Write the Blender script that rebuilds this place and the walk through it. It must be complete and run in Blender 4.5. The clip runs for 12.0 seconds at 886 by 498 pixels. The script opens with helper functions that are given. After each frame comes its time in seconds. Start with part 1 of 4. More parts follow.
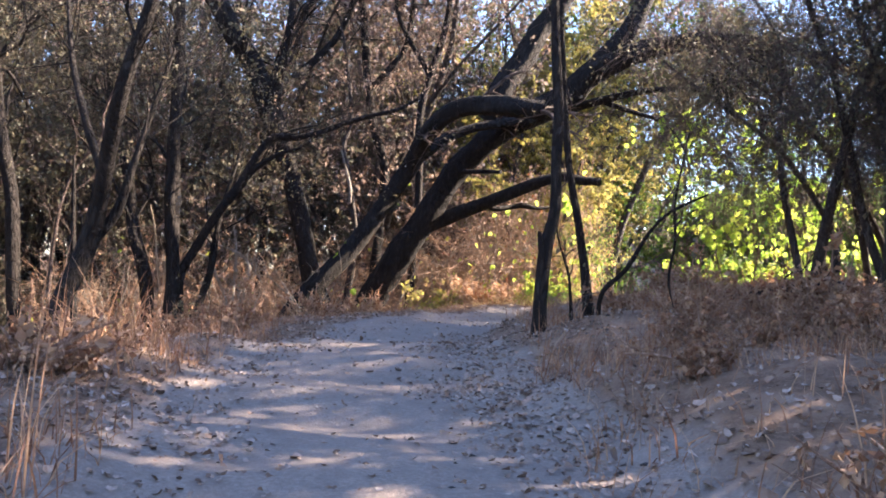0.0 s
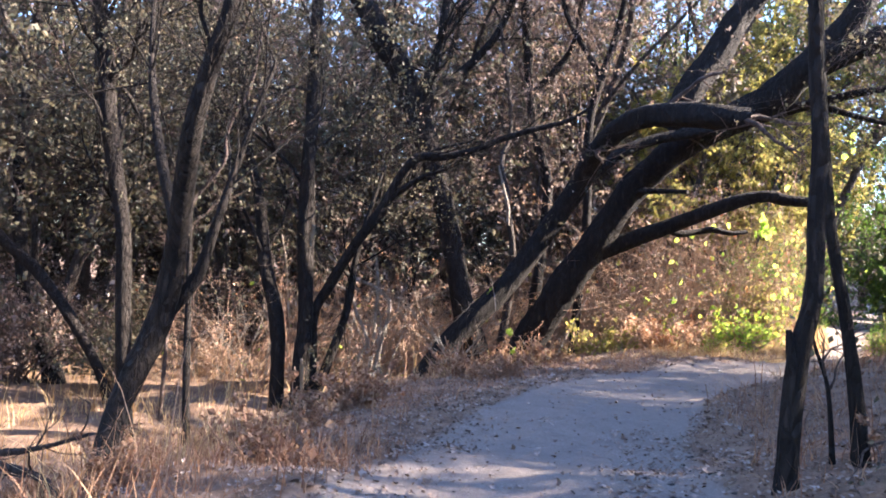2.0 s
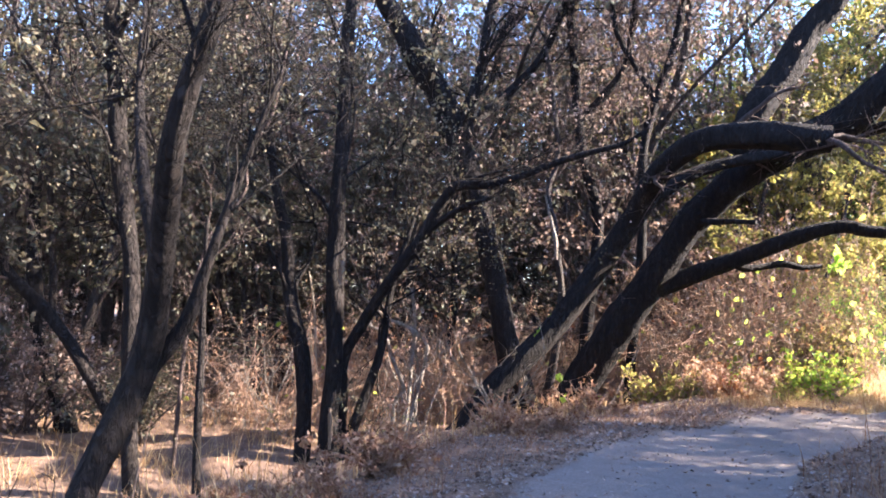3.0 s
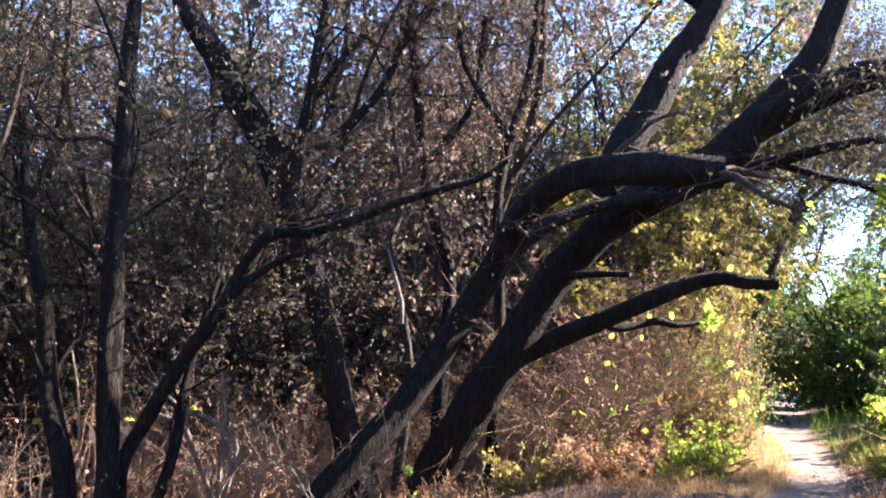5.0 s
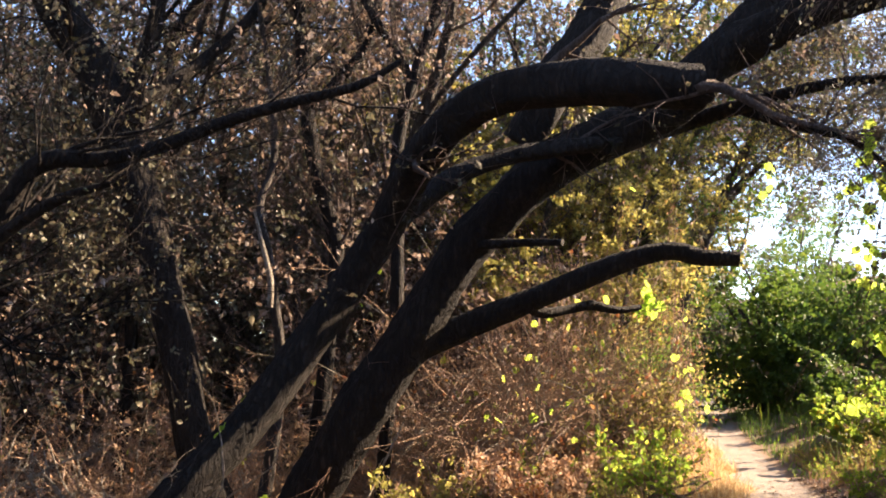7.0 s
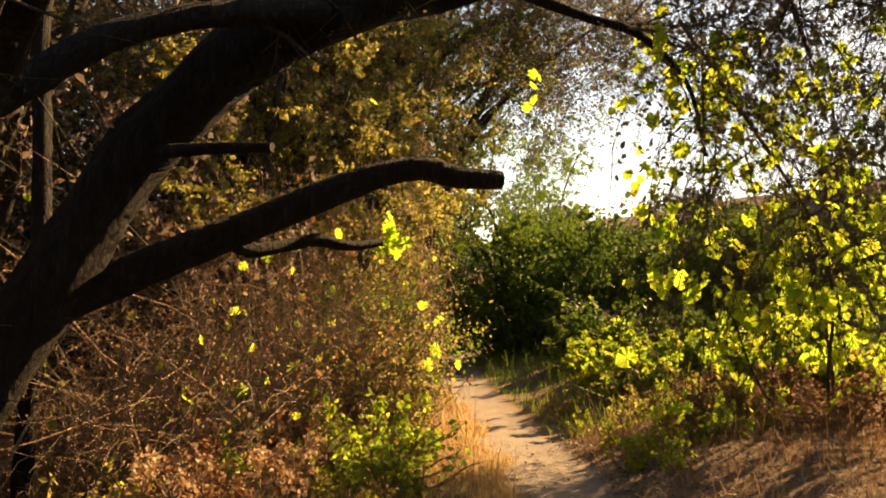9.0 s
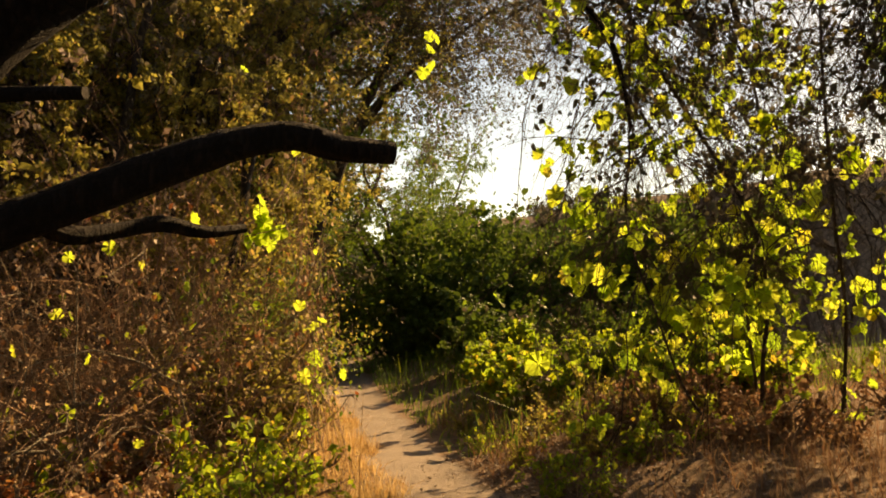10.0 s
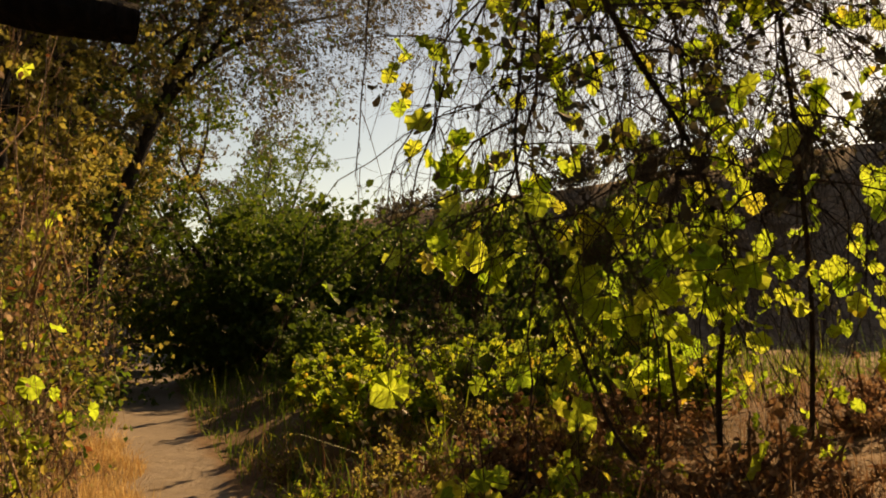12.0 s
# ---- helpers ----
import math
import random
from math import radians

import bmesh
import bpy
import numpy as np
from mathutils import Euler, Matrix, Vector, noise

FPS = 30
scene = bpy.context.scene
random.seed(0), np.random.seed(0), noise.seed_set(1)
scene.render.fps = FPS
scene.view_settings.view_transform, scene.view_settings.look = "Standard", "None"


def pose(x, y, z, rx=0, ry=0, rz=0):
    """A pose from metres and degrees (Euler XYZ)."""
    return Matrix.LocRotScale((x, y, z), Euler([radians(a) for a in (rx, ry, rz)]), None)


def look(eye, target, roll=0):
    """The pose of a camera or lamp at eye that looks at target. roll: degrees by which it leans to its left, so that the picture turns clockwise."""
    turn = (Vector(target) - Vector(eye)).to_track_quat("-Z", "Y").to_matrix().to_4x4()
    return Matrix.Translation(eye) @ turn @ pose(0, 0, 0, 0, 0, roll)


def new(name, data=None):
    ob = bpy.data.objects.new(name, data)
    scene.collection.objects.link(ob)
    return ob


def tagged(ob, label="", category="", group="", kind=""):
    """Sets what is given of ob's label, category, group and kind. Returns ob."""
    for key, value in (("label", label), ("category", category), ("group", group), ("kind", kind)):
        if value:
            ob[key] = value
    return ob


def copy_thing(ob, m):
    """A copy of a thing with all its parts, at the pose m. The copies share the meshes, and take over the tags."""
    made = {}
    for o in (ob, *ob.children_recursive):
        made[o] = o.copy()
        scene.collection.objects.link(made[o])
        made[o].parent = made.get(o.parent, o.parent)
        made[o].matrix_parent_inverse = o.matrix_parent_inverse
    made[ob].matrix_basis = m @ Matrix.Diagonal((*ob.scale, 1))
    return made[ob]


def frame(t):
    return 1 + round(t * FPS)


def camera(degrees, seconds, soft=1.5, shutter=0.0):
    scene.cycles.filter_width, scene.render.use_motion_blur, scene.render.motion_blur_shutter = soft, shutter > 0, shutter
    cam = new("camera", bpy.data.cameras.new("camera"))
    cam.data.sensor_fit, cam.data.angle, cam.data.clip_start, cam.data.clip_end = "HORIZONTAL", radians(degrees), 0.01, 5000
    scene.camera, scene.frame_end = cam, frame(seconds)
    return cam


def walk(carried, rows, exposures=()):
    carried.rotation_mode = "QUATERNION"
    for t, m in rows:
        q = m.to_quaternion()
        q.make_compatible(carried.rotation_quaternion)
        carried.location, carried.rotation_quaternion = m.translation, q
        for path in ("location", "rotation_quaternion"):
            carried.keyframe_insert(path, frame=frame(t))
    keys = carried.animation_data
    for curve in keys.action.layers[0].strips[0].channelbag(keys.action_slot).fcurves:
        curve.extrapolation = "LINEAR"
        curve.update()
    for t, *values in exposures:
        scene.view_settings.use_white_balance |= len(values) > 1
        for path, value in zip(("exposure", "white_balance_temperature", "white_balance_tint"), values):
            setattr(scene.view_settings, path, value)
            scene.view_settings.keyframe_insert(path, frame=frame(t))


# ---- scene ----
cam = camera(55.4, 12.0, soft=1.8)
PATH = [
    (0, (0.236, 0.228, 1.082), (0.152, 2.226, 1.147), 3.0),
    (0.5, (0.166, 0.773, 1.172), (0.059, 2.768, 1.26), 2.9),
    (1, (0.139, 1.297, 1.308), (-0.004, 3.29, 1.397), 2.9),
    (1.5, (0.092, 1.794, 1.488), (-0.29, 3.757, 1.514), 3.0),
    (2, (-0.024, 2.279, 1.67), (-0.486, 4.224, 1.709), 3.9),
    (2.5, (-0.139, 2.771, 1.712), (-0.659, 4.701, 1.795), 3.7),
    (2.7, (-0.19, 2.993, 1.709), (-0.757, 4.908, 1.806), 3.7),
    (4.3, (-0.487, 4.656, 1.964), (-0.838, 6.615, 2.165), 2.6),
    (4.5, (-0.51, 4.9, 1.939), (-0.791, 6.867, 2.169), 2.0),
    (5, (-0.531, 5.448, 1.896), (-0.753, 7.417, 2.171), 1.7),
    (5.5, (-0.577, 6.006, 1.859), (-0.719, 7.979, 2.152), 1.3),
    (6, (-0.526, 6.606, 1.841), (-0.643, 8.58, 2.14), 1.3),
    (6.5, (-0.535, 7.228, 1.859), (-0.59, 9.207, 2.147), 1.6),
    (7, (-0.466, 7.896, 1.87), (-0.481, 9.877, 2.147), 1.6),
    (7.5, (-0.428, 8.543, 1.897), (-0.137, 10.51, 2.108), 1.6),
    (7.7, (-0.362, 8.784, 1.866), (0.001, 10.741, 2.058), 1.3),
    (9.3, (0.17, 10.491, 1.963), (0.825, 12.374, 2.122), -0.2),
    (9.5, (0.252, 10.729, 1.954), (0.97, 12.588, 2.126), -0.2),
    (10, (0.499, 11.281, 1.942), (1.318, 13.099, 2.104), -0.8),
    (10.5, (0.744, 11.865, 1.946), (1.596, 13.668, 2.105), -0.9),
    (11, (1.03, 12.382, 1.933), (1.981, 14.134, 2.103), -1.6),
    (11.5, (1.341, 12.886, 1.908), (2.362, 14.597, 2.079), -1.4),
    (12, (1.693, 13.385, 1.902), (2.831, 15.021, 2.077), -1.6),
]
walk(cam, [(t, look(eye, target, roll)) for t, eye, target, roll in PATH],
     [(0, 3.58, 5600, 20), (1, 3.55, 5600, 18), (2.5, 3.68, 5150, 20), (5, 3.22, 5300, 21), (6, 3.0, 5900, 20), (7, 2.88, 6300, 18), (7.5, 2.9, 7700, 14), (9.5, 1.75, 11200, 16), (11, 1.15, 11700, 16), (12, 0.85, 10800, 16)])

# ---- light ----
SUN_AZ, SUN_EL = 69.0, 31.0
world = bpy.data.worlds.new("world")
scene.world = world
world.use_nodes = True
wn = world.node_tree
sky = wn.nodes.new("ShaderNodeTexSky")
sky.sky_type, sky.sun_disc = "NISHITA", False
sky.sun_elevation, sky.sun_rotation = radians(SUN_EL), radians(SUN_AZ)
sky.dust_density = 0.4
wn.links.new(sky.outputs[0], wn.nodes["Background"].inputs[0])
wn.nodes["Background"].inputs[1].default_value = 0.076
sun_data = bpy.data.lights.new("sun", "SUN")
sun_data.energy, sun_data.angle, sun_data.color = 5.0, radians(0.6), (1.0, 0.78, 0.5)
sun = new("sun", sun_data)
az, el = radians(SUN_AZ), radians(SUN_EL)
to_sun = Vector((math.sin(az) * math.cos(el), math.cos(az) * math.cos(el), math.sin(el)))
sun.matrix_world = look(to_sun * 80, (0, 0, 0))


# ---- materials ----
def material(name):
    m = bpy.data.materials.new(name)
    m.use_nodes = True
    nt = m.node_tree
    return m, nt, nt.nodes["Principled BSDF"], nt.nodes["Material Output"]


def node(nt, kind, **values):
    n = nt.nodes.new(kind)
    for k, v in values.items():
        n.inputs[k].default_value = v
    return n


def ramp(nt, source, stops):
    r = nt.nodes.new("ShaderNodeValToRGB")
    els = r.color_ramp.elements
    while len(els) < len(stops):
        els.new(0.5)
    for e, (p, c) in zip(els, stops):
        e.position, e.color = p, (*c, 1)
    nt.links.new(source, r.inputs[0])
    return r.outputs[0]


def noise_tex(nt, scale, detail=5.0, rough=0.6, stretch=None):
    co = nt.nodes.new("ShaderNodeTexCoord")
    n = node(nt, "ShaderNodeTexNoise", Scale=scale, Detail=detail, Roughness=rough)
    if stretch:
        mp = nt.nodes.new("ShaderNodeMapping")
        mp.inputs["Scale"].default_value = stretch
        nt.links.new(co.outputs["Object"], mp.inputs[0])
        nt.links.new(mp.outputs[0], n.inputs["Vector"])
    else:
        nt.links.new(co.outputs["Object"], n.inputs["Vector"])
    return n.outputs["Fac"]


def mixed(nt, fac, a, b, how="MIX"):
    m = nt.nodes.new("ShaderNodeMix")
    m.data_type, m.blend_type = "RGBA", how
    for sock, v in ((0, fac), (6, a), (7, b)):
        if hasattr(v, "is_output"):
            nt.links.new(v, m.inputs[sock])
        else:
            m.inputs[sock].default_value = v if sock == 0 else (*v, 1)
    return m.outputs[2]


def bumped(nt, bsdf, height, strength, distance):
    b = node(nt, "ShaderNodeBump", Strength=strength, Distance=distance)
    nt.links.new(height, b.inputs["Height"])
    nt.links.new(b.outputs[0], bsdf.inputs["Normal"])


def bark_material(name, dark, mid, light, scale=14.0, rough=0.9):
    m, nt, bsdf, _ = material(name)
    fine = noise_tex(nt, scale, 6, 0.7, (1, 1, 0.28))
    broad = noise_tex(nt, 1.7, 3, 0.6)
    plates = nt.nodes.new("ShaderNodeTexVoronoi")
    plates.feature = "DISTANCE_TO_EDGE"
    plates.inputs["Scale"].default_value = scale * 1.6
    warp = nt.nodes.new("ShaderNodeMapping")
    warp.inputs["Scale"].default_value = (1, 1, 0.22)
    spot = nt.nodes.new("ShaderNodeTexCoord")
    bent = nt.nodes.new("ShaderNodeVectorMath")
    bent.operation = "MULTIPLY_ADD"
    bent.inputs[1].default_value = (0.12, 0.12, 0.12)
    nt.links.new(fine, bent.inputs[0])
    nt.links.new(spot.outputs["Object"], bent.inputs[2])
    nt.links.new(bent.outputs[0], warp.inputs[0])
    nt.links.new(warp.outputs[0], plates.inputs["Vector"])
    furrow = ramp(nt, plates.outputs["Distance"], [(0.0, (0, 0, 0)), (0.25, (1, 1, 1))])
    c = ramp(nt, fine, [(0.3, dark), (0.52, mid), (0.75, light)])
    c = mixed(nt, broad, mixed(nt, 0.45, c, dark), c)
    c = mixed(nt, furrow, mixed(nt, 0.6, c, dark), c)
    nt.links.new(c, bsdf.inputs["Base Color"])
    bsdf.inputs["Roughness"].default_value = rough
    bsdf.inputs["Specular IOR Level"].default_value = 0.2
    relief = nt.nodes.new("ShaderNodeMath")
    relief.operation = "MULTIPLY_ADD"
    relief.inputs[1].default_value = 0.7
    nt.links.new(furrow, relief.inputs[0])
    nt.links.new(fine, relief.inputs[2])
    bumped(nt, bsdf, relief.outputs[0], 1.0, 0.035)
    return m


def leaf_material(name, stops, through_light=0.45, rough=0.55):
    m, nt, bsdf, out = material(name)
    geo = nt.nodes.new("ShaderNodeNewGeometry")
    c = ramp(nt, geo.outputs["Random Per Island"], stops)
    blot = noise_tex(nt, 60, 3, 0.6)
    c = mixed(nt, ramp(nt, blot, [(0.45, (0, 0, 0)), (0.75, (0.5, 0.5, 0.5))]), c, (0.16, 0.09, 0.03))
    nt.links.new(c, bsdf.inputs["Base Color"])
    bsdf.inputs["Roughness"].default_value = rough
    bsdf.inputs["Specular IOR Level"].default_value = 0.3
    tr = nt.nodes.new("ShaderNodeBsdfTranslucent")
    nt.links.new(c, tr.inputs[0])
    mx = nt.nodes.new("ShaderNodeMixShader")
    mx.inputs[0].default_value = through_light
    nt.links.new(bsdf.outputs[0], mx.inputs[1])
    nt.links.new(tr.outputs[0], mx.inputs[2])
    nt.links.new(mx.outputs[0], out.inputs[0])
    return m


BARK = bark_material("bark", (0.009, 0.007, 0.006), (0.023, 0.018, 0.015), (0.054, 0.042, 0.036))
BARK_GREY = bark_material("bark_grey", (0.03, 0.025, 0.022), (0.08, 0.066, 0.058), (0.17, 0.148, 0.13), 20)
TWIG = bark_material("twig_bark", (0.06, 0.043, 0.036), (0.15, 0.11, 0.092), (0.27, 0.215, 0.18), 24)
PALE = bark_material("pale_dead_wood", (0.16, 0.13, 0.1), (0.34, 0.3, 0.25), (0.55, 0.5, 0.44), 24)
CANE = bark_material("cane_bark", (0.2, 0.11, 0.07), (0.44, 0.3, 0.21), (0.66, 0.54, 0.42), 20)
CUT = bark_material("bare_wood", (0.3, 0.22, 0.14), (0.5, 0.4, 0.28), (0.68, 0.58, 0.44), 30)
GRAPE = leaf_material("grape_leaf", [(0.0, (0.24, 0.42, 0.05)), (0.4, (0.4, 0.56, 0.07)), (0.9, (0.55, 0.66, 0.1)), (1.0, (0.6, 0.55, 0.09))], 0.78)
WITHERED = leaf_material("withered_leaf", [(0.0, (0.26, 0.13, 0.065)), (0.5, (0.45, 0.27, 0.155)), (1.0, (0.64, 0.49, 0.34))], 0.38, 0.7)
YOUNG = leaf_material("young_leaf", [(0.0, (0.12, 0.22, 0.03)), (0.5, (0.25, 0.36, 0.042)), (0.9, (0.4, 0.45, 0.055)), (1.0, (0.45, 0.3, 0.06))], 0.7)
GREEN = leaf_material("green_leaf", [(0.0, (0.05, 0.11, 0.018)), (0.6, (0.1, 0.19, 0.025)), (1.0, (0.22, 0.28, 0.03))], 0.5)
OLIVE = leaf_material("olive_leaf", [(0.0, (0.13, 0.13, 0.037)), (0.5, (0.28, 0.265, 0.068)), (0.9, (0.42, 0.37, 0.1)), (1.0, (0.38, 0.23, 0.075))], 0.65)
GREYLEAF = leaf_material("grey_green_leaf", [(0.0, (0.048, 0.055, 0.036)), (0.5, (0.09, 0.09, 0.058)), (1.0, (0.15, 0.125, 0.08))], 0.38)
RED = leaf_material("red_leaf", [(0.0, (0.17, 0.05, 0.025)), (0.6, (0.26, 0.105, 0.04)), (1.0, (0.33, 0.2, 0.07))], 0.45)
DEAD = leaf_material("dead_leaf", [(0.0, (0.09, 0.06, 0.046)), (0.45, (0.19, 0.13, 0.1)), (0.8, (0.29, 0.215, 0.17)), (1.0, (0.42, 0.36, 0.31))], 0.32, 0.75)
# green leaf with shade put into its colour: darker, less light through
SHADEGREEN = leaf_material("shaded_green_leaf", [(0.0, (0.04, 0.085, 0.016)), (0.6, (0.07, 0.14, 0.02)), (1.0, (0.13, 0.2, 0.025))], 0.4)
LITTER = leaf_material("leaf_litter", [(0.0, (0.08, 0.052, 0.04)), (0.3, (0.18, 0.125, 0.095)), (0.65, (0.25, 0.19, 0.155)), (1.0, (0.34, 0.285, 0.245))], 0.1, 0.85)
STRAW = leaf_material("dry_grass", [(0.0, (0.29, 0.15, 0.065)), (0.5, (0.5, 0.34, 0.16)), (1.0, (0.7, 0.54, 0.29))], 0.5, 0.65)
RUSSET = leaf_material("russet_grass", [(0.0, (0.14, 0.067, 0.04)), (0.5, (0.26, 0.14, 0.08)), (1.0, (0.41, 0.27, 0.165))], 0.35, 0.7)


def ground_material():
    m, nt, bsdf, _ = material("earth")
    mask = nt.nodes.new("ShaderNodeAttribute")
    mask.attribute_name = "trodden"
    fine = noise_tex(nt, 55, 6, 0.7)
    mid = noise_tex(nt, 6, 5, 0.65)
    broad = noise_tex(nt, 0.9, 4, 0.6)
    dirt = ramp(nt, fine, [(0.25, (0.145, 0.118, 0.098)), (0.55, (0.225, 0.187, 0.157)), (0.8, (0.32, 0.272, 0.232))])
    dirt = mixed(nt, ramp(nt, mid, [(0.4, (0, 0, 0)), (0.7, (0.5, 0.5, 0.5))]), dirt, (0.14, 0.115, 0.1))
    soil = ramp(nt, mid, [(0.3, (0.075, 0.047, 0.032)), (0.5, (0.155, 0.1, 0.066)), (0.72, (0.24, 0.165, 0.115))])
    soil = mixed(nt, ramp(nt, fine, [(0.45, (0, 0, 0)), (0.7, (0.6, 0.6, 0.6))]), soil, (0.24, 0.165, 0.11))
    edge = nt.nodes.new("ShaderNodeMath")
    edge.operation = "ADD"
    jit = nt.nodes.new("ShaderNodeMath")
    jit.operation, jit.inputs[1].default_value = "MULTIPLY_ADD", 1.5
    jit.inputs[2].default_value = -0.75
    nt.links.new(broad, jit.inputs[0])
    nt.links.new(mask.outputs["Fac"], edge.inputs[0])
    nt.links.new(jit.outputs[0], edge.inputs[1])
    fac = ramp(nt, edge.outputs[0], [(0.3, (0, 0, 0)), (0.62, (1, 1, 1))])
    nt.links.new(mixed(nt, fac, soil, dirt), bsdf.inputs["Base Color"])
    bsdf.inputs["Roughness"].default_value = 0.95
    bsdf.inputs["Specular IOR Level"].default_value = 0.15
    both = nt.nodes.new("ShaderNodeMath")
    both.operation = "MULTIPLY_ADD"
    both.inputs[1].default_value = 0.35
    nt.links.new(fine, both.inputs[0])
    nt.links.new(mid, both.inputs[2])
    bumped(nt, bsdf, both.outputs[0], 0.7, 0.05)
    return m


EARTH = ground_material()


# ---- building ----
def rng_of(seed):
    return np.random.default_rng(seed)


def unit(v):
    return v / np.maximum(np.linalg.norm(v, axis=-1, keepdims=True), 1e-9)


def mesh_of(name, chunks, mat, smooth=True):
    """One mesh from chunks of (vertices, faces of one width)."""
    me = bpy.data.meshes.new(name)
    vs, loops, starts, nv, nl = [], [], [], 0, 0
    for v, f in chunks:
        v, f = np.asarray(v, dtype=np.float32).reshape(-1, 3), np.asarray(f, dtype=np.int32)
        if len(f) == 0:
            continue
        vs.append(v)
        loops.append((f + nv).ravel())
        starts.append(nl + np.arange(len(f), dtype=np.int32) * f.shape[1])
        nv, nl = nv + len(v), nl + f.size
    v, lo, st = np.concatenate(vs), np.concatenate(loops), np.concatenate(starts)
    me.vertices.add(len(v))
    me.vertices.foreach_set("co", v.ravel())
    me.loops.add(len(lo))
    me.loops.foreach_set("vertex_index", lo)
    me.polygons.add(len(st))
    me.polygons.foreach_set("loop_start", st)
    me.polygons.foreach_set("use_smooth", np.full(len(st), smooth))
    me.update(calc_edges=True)
    me.validate()
    me.materials.append(mat)
    return me


def part(name, chunks, mat, parent=None, label="", smooth=True, kind=""):
    ob = new(name, mesh_of(name, chunks, mat, smooth))
    tagged(ob, kind=kind)
    if parent is not None:
        ob.parent = parent
        ob.matrix_parent_inverse = parent.matrix_basis.inverted()
    if label:
        tagged(ob, label)
    return ob


def thing(name, at, label, category, group="", kind=""):
    ob = new(name)
    ob.empty_display_size = 0.2
    ob.matrix_basis = Matrix.Translation(at)
    return tagged(ob, label, category, group, kind)


def tubes(pts, rad, sides=3):
    """Tubes round N lines of n points each."""
    pts, rad = np.asarray(pts, dtype=float), np.asarray(rad, dtype=float)
    N, n, _ = pts.shape
    d = unit(np.gradient(pts, axis=1))
    ref = np.eye(3)[np.argmin(np.abs(d).max(axis=1), axis=1)][:, None]
    a = unit(np.cross(d, np.broadcast_to(ref, d.shape)))
    b = np.cross(d, a)
    th = np.linspace(0, 2 * np.pi, sides, endpoint=False)
    ring = a[:, :, None] * np.cos(th)[:, None] + b[:, :, None] * np.sin(th)[:, None]
    v = pts[:, :, None] + ring * rad[:, :, None, None]
    i = np.arange(N * n * sides).reshape(N, n, sides)
    j = np.roll(i, -1, axis=2)
    f = np.stack([i[:, :-1], j[:, :-1], j[:, 1:], i[:, 1:]], axis=-1).reshape(-1, 4)
    return v.reshape(-1, 3), f


def smooth_line(nodes, step=0.1):
    """A rounded line through nodes of (x, y, z, radius)."""
    p = np.array(nodes, dtype=float)
    q = np.vstack([2 * p[0] - p[1], p, 2 * p[-1] - p[-2]])
    out = []
    for k in range(1, len(q) - 2):
        m = max(2, int(np.linalg.norm(q[k + 1, :3] - q[k, :3]) / step))
        t = (np.arange(m) / m)[:, None]
        a, b, c, d = q[k - 1], q[k], q[k + 1], q[k + 2]
        out.append(0.5 * (2 * b + (c - a) * t + (2 * a - 5 * b + 4 * c - d) * t**2 + (3 * b - 3 * c + d - a) * t**3))
    out.append(p[-1:])
    return np.vstack(out)


def gnarl(nodes, seed, sides=12, lumps=0.085, flare=0.0, step=0.08, crook=0.25, girth=0.82):
    """A limb with uneven girth, closed at its ends, and its line."""
    r = rng_of(seed)
    L = smooth_line(nodes, step)
    L[:, 3] *= girth
    n = len(L)
    s = np.arange(n) * step
    wig = np.zeros((n, 3))
    for k in range(3):
        for w in (1.7, 3.9):
            wig[:, k] += np.sin(s * w + r.uniform(0, 6.3)) * crook / w
    L[:, :3] += wig * L[:, 3:4] * np.minimum(1, s / 0.5)[:, None]
    L[:, 3] = np.maximum(L[:, 3], 0.004)
    if flare:
        L[:, 3] *= 1 + flare * np.exp(-s / 0.25)
    v, f = tubes(L[None, :, :3], L[None, :, 3], sides)
    v = v.reshape(n, sides, 3)
    th = np.linspace(0, 2 * np.pi, sides, endpoint=False)
    g = np.zeros((n, sides))
    for k in range(7):
        g += np.sin(th[None] * r.integers(1, 5) + s[:, None] * r.uniform(0.6, 7) + r.uniform(0, 6.3))
    if sides > 16:
        for k in range(3):
            g += 0.6 * np.sin(th[None] * r.integers(6, 10) + 0.9 * np.sin(s[:, None] * r.uniform(1, 3) + r.uniform(0, 6.3)))
    g = lumps * g / 3 + r.normal(0, lumps * 0.25, (n, sides))
    v = L[:, None, :3] + (v - L[:, None, :3]) * (1 + g[..., None])
    ends = [list(range(sides))[::-1], list(range((n - 1) * sides, n * sides))]
    return [(v.reshape(-1, 3), f), (v.reshape(-1, 3)[ends[0]], [list(range(sides))]), (v.reshape(-1, 3)[ends[1]], [list(range(sides))])], L


def sprout(r, P, D, length, radius, n=5, wander=0.22, lift=0.0, taper=0.25):
    """Branches from places P in directions D, that wander and rise (lift above 0) or droop."""
    N = len(P)
    step = (np.broadcast_to(length, N) / (n - 1))[:, None]
    pts = np.zeros((N, n, 3))
    pts[:, 0] = P
    d = unit(np.array(D, dtype=float))
    for k in range(1, n):
        d = unit(d + r.normal(0, wander, (N, 3)) + np.array([0, 0, lift]))
        pts[:, k] = pts[:, k - 1] + d * step
    rad = np.broadcast_to(radius, N)[:, None] * np.linspace(1, taper, n)[None]
    return pts, rad


